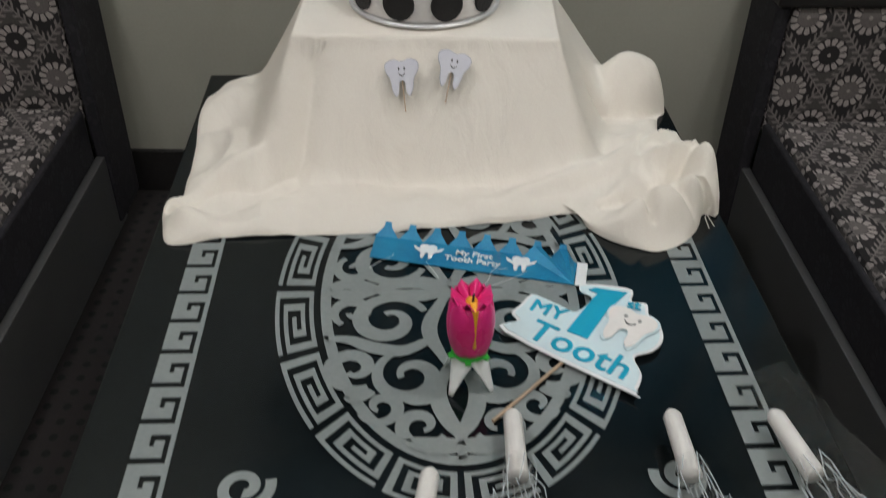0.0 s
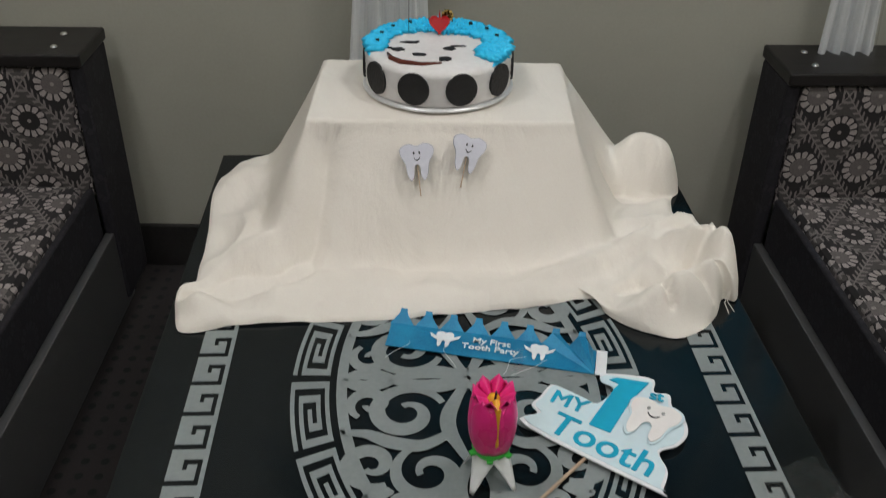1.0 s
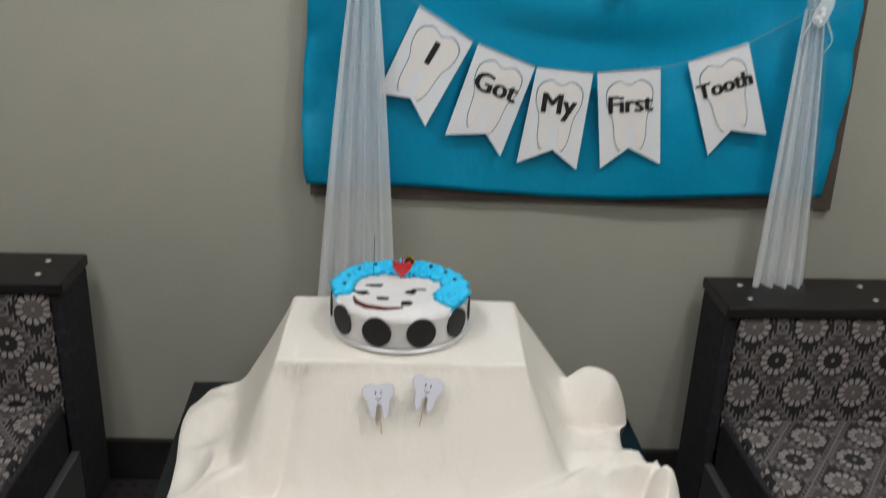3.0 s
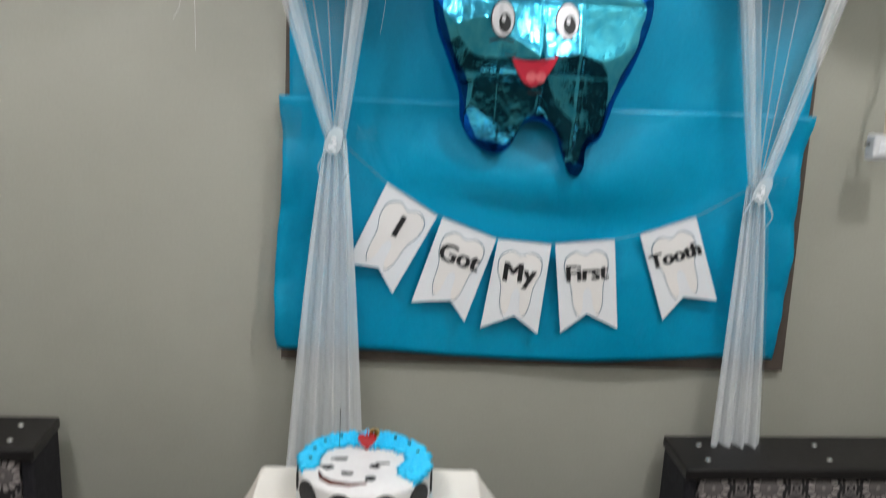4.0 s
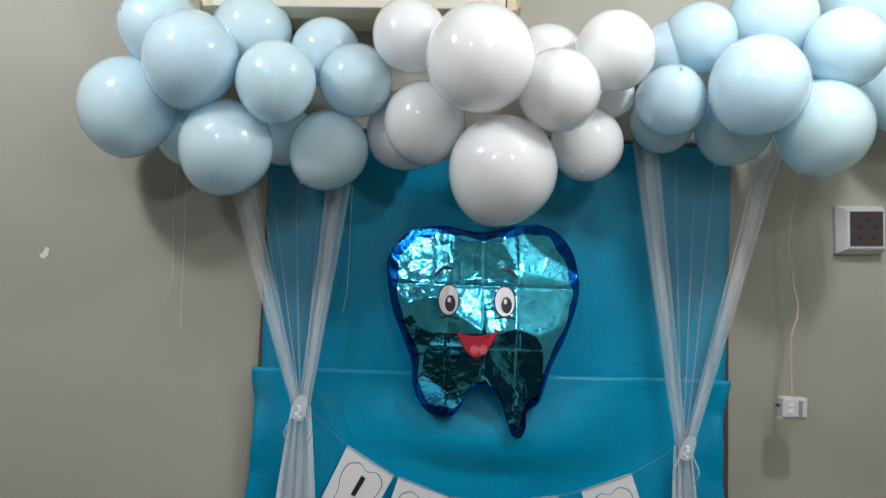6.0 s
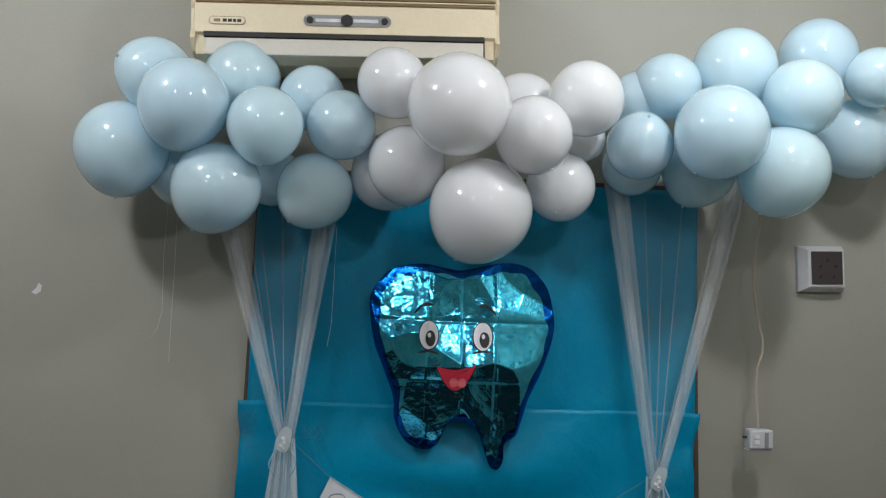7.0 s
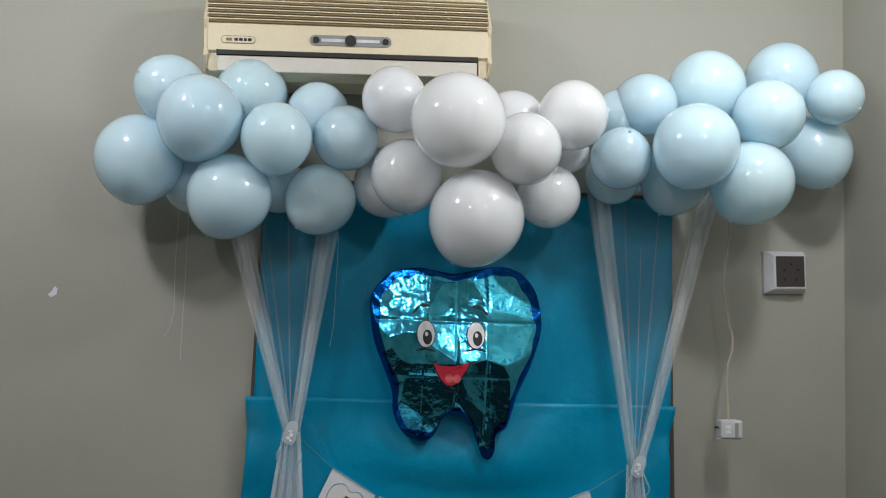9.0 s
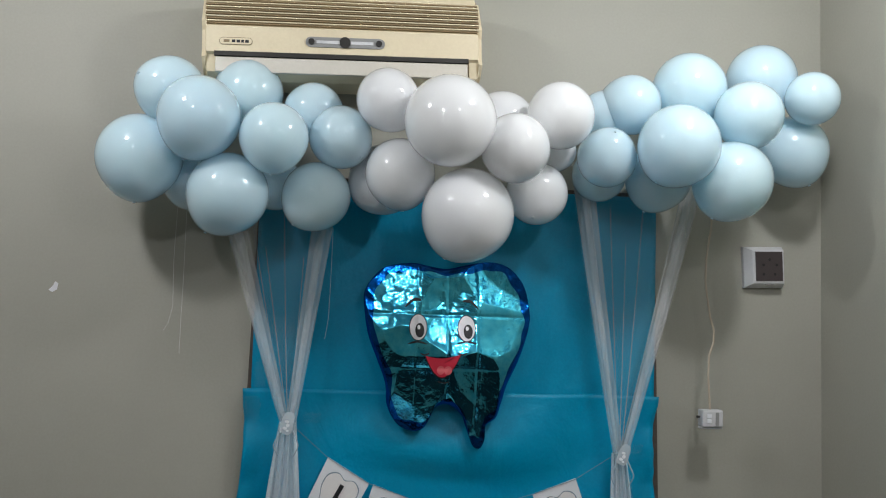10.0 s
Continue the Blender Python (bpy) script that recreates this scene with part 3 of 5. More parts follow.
def cloth_height(x, y):
    back = max(0.0, min(1.0, (y + 0.64) / 0.19))
    back = back * back * (3 - 2 * back)
    qx = max(0.0, (BX0 - x) / (0.095 + 0.022 * back), (x - BX1) / (0.085 + 0.072 * back))
    qy = max(0.0, (BY0 - y) / 0.135, (y - BY1) / 0.045)
    q = (qx ** 3.2 + qy ** 3.2) ** (1 / 3.2)
    ang = math.atan2(y - (BY0 + BY1) / 2, x - (BX0 + BX1) / 2)
    H = BZ - T
    body = H * max(0.0, 1 - q) ** 1.08 if q > 0 else H
    if 0 < q < 1:
        corner = min(qx, qy)
        body += 0.029 * math.sin(11 * ang + 1.2 + 1.5 * noise.noise(Vector((x * 4, y * 4, 9)))) * q * (1 - q) * (0.04 + min(1.0, 3 * corner))
        body += 0.006 * noise.noise(Vector((x * 11, y * 5, 2))) * q * (1 - q) * 2
    if q < 0.06:
        body = H - 0.03 * (q / 0.06) ** 2 * 0.35
    # what lies round the box on the table
    p = Vector((x * 7, y * 7, 3.0))
    lie = 0.004 + 0.012 * abs(noise.noise(p)) + 0.006 * noise.noise(p * 2.3)

    def bump(cx, cy, sx, sy, h, turn=0.0):
        c, s = math.cos(turn), math.sin(turn)
        u, v = ((x - cx) * c + (y - cy) * s) / sx, (-(x - cx) * s + (y - cy) * c) / sy
        return h * math.exp(-(u * u + v * v))

    lie += bump(0.0, -0.475, 0.08, 0.05, 0.085, 0.1) + bump(-0.7, -0.5, 0.045, 0.06, 0.02, 0.2)
    lie += bump(0.045, -0.5, 0.035, 0.04, 0.024)
    lie += bump(0.03, -0.74, 0.07, 0.09, 0.06, 0.5) + bump(0.08, -0.785, 0.03, 0.04, 0.045, 0.8) + bump(-0.02, -0.87, 0.055, 0.03, 0.05, 0.3) + bump(0.05, -0.85, 0.03, 0.025, 0.035, -0.6)
    lie += bump(-0.65, -0.73, 0.05, 0.09, 0.022, 0.2) + bump(-0.69, -0.885, 0.06, 0.016, 0.014, -0.1)
    lie += bump(-0.71, -0.87, 0.03, 0.035, 0.018, 0.4) + bump(-0.66, -0.6, 0.03, 0.1, 0.022) - bump(-0.72, -0.86, 0.008, 0.014, 0.018)
    lie += bump(-0.62, -0.74, 0.02, 0.09, 0.03, -0.9) + bump(-0.4, -0.835, 0.25, 0.03, 0.012) + bump(-0.13, -0.77, 0.1, 0.02, 0.028, 0.45) + bump(-0.7, -0.9, 0.05, 0.014, 0.01, -0.1) + bump(-0.745, -0.84, 0.014, 0.05, 0.02, -0.2)
    lie += (0.03 - 0.07 * abs(noise.noise(Vector((x * 13, y * 15, 6.5)))) - 0.008 * abs(noise.noise(Vector((x * 38, y * 34, 2.5))))) * bump(0.03, -0.77, 0.11, 0.14, 1.0)
    lie += (0.012 - 0.04 * abs(noise.noise(Vector((x * 13, y * 7, 1.5))))) * (bump(-0.66, -0.75, 0.09, 0.25, 1.0) + bump(-0.01, -0.47, 0.1, 0.05, 1.0))
    k = 0.012
    if q <= 0.06:
        return body
    out = max(body, lie) + k * math.log(1 + math.exp(-abs(body - lie) / k))
    for width, depth, line in TUCKS:
        d = min(to_line(x, y, p, s) for p, s in zip(line, line[1:]))
        if d < 3 * width:
            out -= depth * math.exp(-(d / width) ** 1.5)
    return max(out, 0.003)


def white_cloth():
    ob = thing("white_cloth", (-0.36, -0.52, T), "creased cream cotton cloth draped over a box on the table", "cloth")
    loop = smooth_loop([Vector(p) for p in OUTLINE], 12)
    cx, cy = -0.3575, -0.5225
    n, m = len(loop), 120
    bm = bmesh.new()
    rings = []
    for j in range(1, m + 1):
        s = (j / m) ** 0.9
        ring = []
        for i, e in enumerate(loop):
            wob = 1 + 0.012 * noise.noise(Vector((e.x * 14, e.y * 14, 0.5)))
            x, y = cx + (e.x - cx) * s * wob, cy + (e.y - cy) * s * wob
            z = T + cloth_height(x, y)
            edge = (1 - s) / 0.075
            if edge < 1:
                z = T + 0.002 + (z - T - 0.002) * math.sqrt(max(0.0, 1 - (1 - edge) ** 2))
            flat = 1.0 - 0.88 * max(0.0, min(1.0, (z - T - 0.04) / 0.05))
            z += flat * 0.0026 * noise.noise(Vector((x * 16, y * 16, z * 16))) + flat * 0.003 * noise.noise(Vector((x * 30 + y * 22, y * 9 - x * 6, 4))) + flat * 0.0014 * noise.noise(Vector((x * 42, y * 42, z * 30)))
            ring.append(bm.verts.new((x + 0.36, y + 0.52, max(z - T, 0.0018))))
        rings.append(ring)
    c = bm.verts.new((0.0025, -0.0025, BZ - T))
    for i in range(n):
        bm.faces.new((c, rings[0][i], rings[0][(i + 1) % n]))
    for a, b in zip(rings, rings[1:]):
        for i in range(n):
            bm.faces.new((a[i], b[i], b[(i + 1) % n], a[(i + 1) % n]))
    part("drape", bm, CLOTH, ob, smooth=True)
    for k, (x, y) in enumerate(((0.068, -0.858), (0.073, -0.853))):
        part("loose_thread", tube([(x + 0.36, y + 0.52, 0.035), (x + 0.355, y + 0.512, 0.02), (x + 0.362 + k * 0.004, y + 0.505, 0.006)], 0.0008, 5), CLOTH, ob)
    return ob


white_cloth()


# ---- cake ----
def cake():
    ob = thing("cake", (-0.363, -0.505, BZ + 0.0035), "round white cream cake with black dots and blue piped top", "cake")
    part("cake_board", revolve([(0.123, 0.0), (0.1262, 0.0015), (0.1258, 0.0035), (0.1235, 0.0062), (0.118, 0.006)], 72), SILVERCARD, ob, "crimped silver board", True)
    R, H = 0.121, 0.066
    bm = bmesh.new()
    n = 96
    prof = [(R - 0.002, 0.007)] + [(R + 0.0011 * (-1) ** k, 0.012 + 0.0055 * k) for k in range(9)] + [(R - 0.002, H - 0.004), (R - 0.007, H), (R * 0.6, H + 0.001), (R * 0.2, H + 0.001)]
    rings = []
    for r, z in prof:
        rings.append([bm.verts.new(((r + 0.0012 * noise.noise(Vector((math.cos(2 * math.pi * k / n) * 9, math.sin(2 * math.pi * k / n) * 9, z * 160)))) * math.cos(2 * math.pi * k / n),
                                    (r + 0.0012 * noise.noise(Vector((math.cos(2 * math.pi * k / n) * 9, math.sin(2 * math.pi * k / n) * 9, z * 160)))) * math.sin(2 * math.pi * k / n), z)) for k in range(n)])
    for a, b in zip(rings, rings[1:]):
        for k in range(n):
            bm.faces.new((a[k], a[(k + 1) % n], b[(k + 1) % n], b[k]))
    bm.faces.new(rings[-1])
    bm.faces.new(list(reversed(rings[0])))
    part("cake_body", bm, CREAM, ob, "white smoothed cream", True)
    # blue piped border: broad at the back, narrow at one side
    def broad(deg):
        return 0.024 + 0.042 * math.exp(-((deg - 80) / 60) ** 2) + 0.022 * math.exp(-((deg + 25) / 28) ** 2)

    bm = bmesh.new()
    random.seed(4)
    rows = []
    for k in range(91):
        deg = -44 + 246 * k / 90
        a, end = math.radians(deg), min(1.0, k / 8, (90 - k) / 8) ** 0.6
        w = broad(deg) * end
        rows.append([bm.verts.new(((R - 0.0015 - w * u) * math.cos(a), (R - 0.0015 - w * u) * math.sin(a), H - 0.004 + h * end)) for u, h in ((0, 0), (0.0, 0.007), (0.12, 0.0105), (0.5, 0.0095), (0.88, 0.0085), (1.0, 0.003))])
    for p, s in zip(rows, rows[1:]):
        for u in range(5):
            bm.faces.new((p[u], p[u + 1], s[u + 1], s[u]))
    for k in range(760):
        deg = -40 + 238 * random.random()
        a = math.radians(deg)
        d = random.random()
        r = R - 0.004 - broad(deg) * 0.95 * d
        s = 0.0045 + 0.002 * random.random()
        m = Matrix.Translation((r * math.cos(a), r * math.sin(a), H + 0.004 + 0.0025 * random.random())) @ Matrix.Rotation(a + random.uniform(-0.25, 0.25), 4, "Z") @ Matrix.Rotation(random.uniform(-0.3, 0.3), 4, "Y") @ Matrix.Diagonal((2.1, 0.62, 1.0, 1))
        bmesh.ops.create_cone(bm, cap_ends=True, segments=6, radius1=s, radius2=s * 0.35, depth=0.006, matrix=m)
    part("piped_border", bm, BLUECREAM, ob, "bright blue piped cream", True)
    dot = prism(disc(0, 0, 0.0258, 0.0265, 24), 0.004, "y", -0.002)
    dm = mesh_of("black_dot", dot, BLACKCREAM)
    for k in range(10):
        a = -90 + 18 + 36 * k
        d = new("black_dot", dm)
        d.parent = ob
        d.matrix_local = pose((R + 0.0005) * math.cos(math.radians(a)), (R + 0.0005) * math.sin(math.radians(a)), 0.0365, 0, 0, a + 90)
    # plain dark marks piped on the white top
    marks = [(-0.066, -0.026, 0.013, 0.009), (-0.03, -0.048, 0.012, 0.007), (-0.046, 0.006, 0.019, 0.005), (0.018, -0.02, 0.012, 0.008), (0.012, -0.066, 0.012, 0.01), (0.033, -0.008, 0.014, 0.0025), (-0.085, -0.02, 0.012, 0.002)]
    for x, y, rx, ry in marks:
        blot = [(x + (u - x) * f, y + (v - y) * f) for u, v in disc(x, y, rx, ry, 26) for f in (0.85 + 0.5 * noise.noise(Vector((u * 160, v * 160, 3))),)]
        part("dark_mark", prism(blot, 0.0018, "z", H + 0.001), BLACKCREAM, ob)
    arc = [(-0.081, -0.045, H + 0.002), (-0.075, -0.066, H + 0.002), (-0.058, -0.083, H + 0.002), (-0.025, -0.09, H + 0.002), (0.006, -0.083, H + 0.002)]
    part("brown_arc", tube(arc, 0.004, 8, [0.002, 0.0045, 0.005, 0.0035, 0.0015]), BROWNGEL, ob, "brown gel line")
    for k in range(9):
        a = math.radians(15 + 21 * k)
        part("chocolate_chip", slab((0.1 * math.cos(a) - 0.003, 0.1 * math.sin(a) - 0.002, H + 0.004), (0.1 * math.cos(a) + 0.003, 0.1 * math.sin(a) + 0.002, H + 0.011)), BLACKCREAM, ob)
    return ob


cake()


def heart_pick():
    ob = thing("heart_pick", (-0.362, -0.465, BZ + 0.04), "small glossy red heart pick with gold bow in the cake", "cake topper")
    pts = []
    for i in range(36):
        t = 2 * math.pi * i / 36
        pts.append((0.0011 * 16 * math.sin(t) ** 3, 0.052 + 0.0011 * (13 * math.cos(t) - 5 * math.cos(2 * t) - 2 * math.cos(3 * t) - math.cos(4 * t))))
    bm = prism(pts, 0.008, "y", -0.004)
    bmesh.ops.bevel(bm, geom=[e for e in bm.edges if abs(e.verts[0].co.y - e.verts[1].co.y) < 1e-6], offset=0.0025, segments=2, affect="EDGES")
    part("heart", bm, RED, ob, "glossy red plastic heart")
    part("pick", tube([(0, 0, 0), (0, 0, 0.04)], 0.0012, 6), EYEWHITE, ob)
    bm = bmesh.new()
    for i in range(7):
        a = i * 0.9
        box(bm, (0.013 + 0.006 * math.cos(a) - 0.004, 0.005, 0.064 + 0.006 * math.sin(a) - 0.004), (0.013 + 0.006 * math.cos(a) + 0.004, 0.008, 0.064 + 0.006 * math.sin(a) + 0.004))
    part("bow", bm, GOLD, ob, "crumpled gold foil bow")
    part("wire", tube([(-0.052, 0.01, 0.0), (-0.051, 0.01, 0.11)], 0.0006, 5), INK, ob)


heart_pick()

TOOTH = [(-0.5, 0.75), (-0.25, 0.92), (0.0, 0.82), (0.25, 0.92), (0.5, 0.75), (0.52, 0.4), (0.4, 0.05), (0.36, -0.45), (0.25, -0.72), (0.14, -0.55), (0.1, -0.15), (0.0, -0.02), (-0.1, -0.15), (-0.14, -0.55), (-0.25, -0.72), (-0.36, -0.45), (-0.4, 0.05), (-0.52, 0.4)]


def tooth_outline(k, grow=0.0):
    return [(p.x * k * (1 + grow), 0.1 * k + (p.y - 0.1) * k * (1 + grow)) for p in smooth_loop([Vector(q) for q in TOOTH], 4)]


def smile(k, z, w, n=9):
    up = [(w * k * (2 * i / (n - 1) - 1), z * k + 0.12 * k * (2 * i / (n - 1) - 1) ** 2) for i in range(n)]
    return up + [(x, y - 0.05 * k) for x, y in reversed(up)]


def tooth_pick(x, y, z, lean, label):
    ob = thing("tooth_pick", (x, y, z), label, "party pick", "tooth picks on the cloth")
    ob.matrix_world = pose(x, y, z, -38, lean, 0)
    k = 0.034

    def wide(pts):
        return [(x * 1.36 * (1.0 + 0.12 * (z / k - 0.3)), z) for x, z in pts]

    part("tooth_card", prism(wide(tooth_outline(k, 0.04)), 0.0012, "y", 0.0), TAGLINE, ob, "grey outlined card")
    part("tooth_face", prism(wide(tooth_outline(k)), 0.0012, "y", -0.0014), PICKCARD, ob, "pale lilac-white printed tooth")
    for sx in (-1, 1):
        part("eye", prism(disc(sx * 0.13 * k, 0.5 * k, 0.04 * k, 0.07 * k, 12), 0.0006, "y", -0.0022), INK, ob)
    part("mouth", prism(smile(k, 0.2, 0.14), 0.0006, "y", -0.0022), INK, ob)
    part("stick", tube([(0.0, 0.003, 0.0), (0.002, 0.003, -1.45 * k)], 0.001, 6), WOODSTICK, ob, "thin wooden stick")


tooth_pick(-0.392, -0.702, 0.667, -6, "white paper tooth pick with a smiling face, pinned to the cloth")
tooth_pick(-0.316, -0.696, 0.679, 16, "leaning white paper tooth pick with a smiling face")


# ---- things lying on the table ----
def paper_crown():
    ob = thing("paper_crown", (-0.282, -0.9535, T + 0.0035), "blue glitter paper crown band with white tooth badges, lying flat", "paper crown", turn=-10.9)
    L, n = 0.288, 8
    pts = [(-L / 2, -0.03), (L / 2, -0.03), (L / 2 + 0.001, 0.018)]
    for i in range(n):
        x = 0.123 - 0.0364 * i
        pts += [(x + 0.017, 0.02), (x + 0.007, 0.03), (x + 0.0055, 0.032), (x + 0.0045, 0.037), (x - 0.0045, 0.037), (x - 0.0055, 0.032), (x - 0.007, 0.03), (x - 0.017, 0.02)]
    pts.append((-L / 2 - 0.003, 0.018))
    bm = prism(pts, 0.0014, "z", 0.0)
    for v in bm.verts:
        v.co.z += 0.9 * max(0.0, v.co.y - 0.0195)
    part("band", bm, CROWNBLUE, ob, "blue glitter card")
    part("white_end", slab((L / 2 + 0.0012, -0.031, 0.0), (L / 2 + 0.016, 0.02, 0.0022), 0.0005), PAPERWHITE, ob, "bare white card end")
    for x in (-0.066, 0.067):
        b = part("tooth_badge", prism([(px * 1.15 + x, py - 0.005) for px, py in tooth_outline(0.0185, 0.1)], 0.001, "z", 0.0026), PAPERWHITE, ob, "white winged tooth badge")
        for sx in (-1, 1):
            part("wing", prism([(x + sx * 0.008, 0.0), (x + sx * 0.022, 0.009), (x + sx * 0.0195, 0.001), (x + sx * 0.009, -0.006)], 0.0008, "z", 0.0026), PAPERWHITE, b)
    for text, y in (("My First", 0.0035), ("Tooth Party", -0.011)):
        words("lettering", text, 0.0162, PAPERWHITE, ob, Matrix.Translation((0.0, y, 0.0032)), 0.0004, 0.0003)
    for x0, bend in ((-0.11, -0.02), (-0.062, 0.018), (0.05, -0.03), (0.085, -0.045)):
        line = [(x0 + bend * t + 0.006 * math.sin(5 * t + x0 * 60), -0.018 - 0.042 * t, 0.004 + 0.006 * math.sin(math.pi * t)) for t in (0, 0.15, 0.3, 0.45, 0.6, 0.75, 0.9, 1.0)]
        part("thread", tube(line, 0.0003, 4), PAPERWHITE, ob)


paper_crown()


def lotus_candle():
    ob = thing("lotus_candle", (-0.293, -1.19, T + 0.001), "closed pink lotus candle with a green base on white plastic legs", "candle", turn=8)
    z0, z1 = 0.058, 0.143
    for k in range(8):
        a0 = 2 * math.pi * k / 8

        def petal(u, v, a0=a0, k=k):
            t = v
            r = 0.0115 + 0.0158 * math.sin(math.pi * min(1, 0.16 + t * 0.66)) ** 0.8 + (0.001 if k % 2 else 0.0)
            wdt = 0.62 * (1 - max(0, (t - 0.72) / 0.28) ** 1.6)
            a = a0 + (u - 0.5) * 2 * wdt
            r += 0.003 * (1 - (2 * u - 1) ** 2)
            return (r * math.cos(a), r * math.sin(a), z0 + (z1 - z0) * t * (0.94 + 0.06 * (k % 2)))

        p = part("petal", grid(8, 14, petal), PINK, ob, "glossy pink petal", True)
        p.modifiers.new("thick", "SOLIDIFY").thickness = 0.0016
    # petal points folded in towards the wick
    for k in range(8):
        def fold(u, v, k=k):
            a = 2 * math.pi * (k + u) / 8
            ridge = 1 - abs(2 * u - 1)
            r = 0.0255 - 0.0215 * v
            return (r * math.cos(a), r * math.sin(a), 0.136 - 0.011 * v + 0.008 * ridge * (1 - v) ** 0.8 + 0.004 * ridge)

        p = part("petal", grid(6, 8, fold), PINK, ob, "pink petal point folded in", True)
        p.modifiers.new("thick", "SOLIDIFY").thickness = 0.0012
    part("bud", revolve([(0.012, z0 - 0.002), (0.0215, 0.066), (0.026, 0.082), (0.0268, 0.1), (0.0255, 0.12), (0.0235, 0.134), (0.012, 0.128), (0.003, 0.126)], 32), PINK, ob, "pink wax bud", True)
    part("core", revolve([(0.0075, 0.122), (0.0085, 0.13), (0.006, 0.135), (0.002, 0.136)], 16), YELLOW, ob, "yellow wax core", True)
    part("wick", tube([(0.0, -0.006, 0.13), (0.0, -0.012, 0.152)], 0.0014, 6), INK, ob)
    stripe = [(math.cos(a) * r, math.sin(a) * r, z) for a, r, z in ((-1.55, 0.0175, 0.06), (-1.55, 0.0275, 0.082), (-1.55, 0.029, 0.1), (-1.55, 0.0282, 0.118), (-1.55, 0.024, 0.134), (-1.55, 0.012, 0.136))]
    part("stripe", tube(stripe, 0.004, 8, [0.0034, 0.0028, 0.0016, 0.0018, 0.0042, 0.005]), YELLOW, ob, "yellow stripe")
    part("collar", revolve([(0.01, 0.044), (0.02, 0.046), (0.024, 0.054), (0.016, 0.06)], 24), GREEN, ob, "green plastic collar", True)
    for k in range(6):
        a = 2 * math.pi * k / 6 + 0.3
        part("sepal", prism([(0.014 * math.cos(a - 0.4), 0.014 * math.sin(a - 0.4)), (0.029 * math.cos(a - 0.12), 0.029 * math.sin(a - 0.12)), (0.029 * math.cos(a + 0.12), 0.029 * math.sin(a + 0.12)), (0.014 * math.cos(a + 0.4), 0.014 * math.sin(a + 0.4))], 0.003, "z", 0.05), GREEN, ob)
    for k in range(4):
        a = math.radians(45 + 90 * k)

        def leg(u, v, a=a):
            r = 0.012 + 0.027 * v ** 1.4
            z = 0.05 * (1 - v ** 1.7)
            wd = 0.019 * (1 - 0.85 * v ** 1.3) * (u - 0.5) * 2
            return (r * math.cos(a) - wd * math.sin(a), r * math.sin(a) + wd * math.cos(a), max(z, 0.0))

        p = part("leg", grid(4, 10, leg), PETALWHITE, ob, "curved white plastic leg", True)
        p.modifiers.new("thick", "SOLIDIFY").thickness = 0.0018
    for p in ob.children:
        p.matrix_local = Matrix.Scale(0.93, 4)
    bm = grid(1, 4, lambda u, v: (0.03 + 0.012 * (u - 0.5), 0.02 + 0.006 * v, 0.14 + 0.028 * v))
    part("film", bm, CLEAR, ob)


lotus_candle()


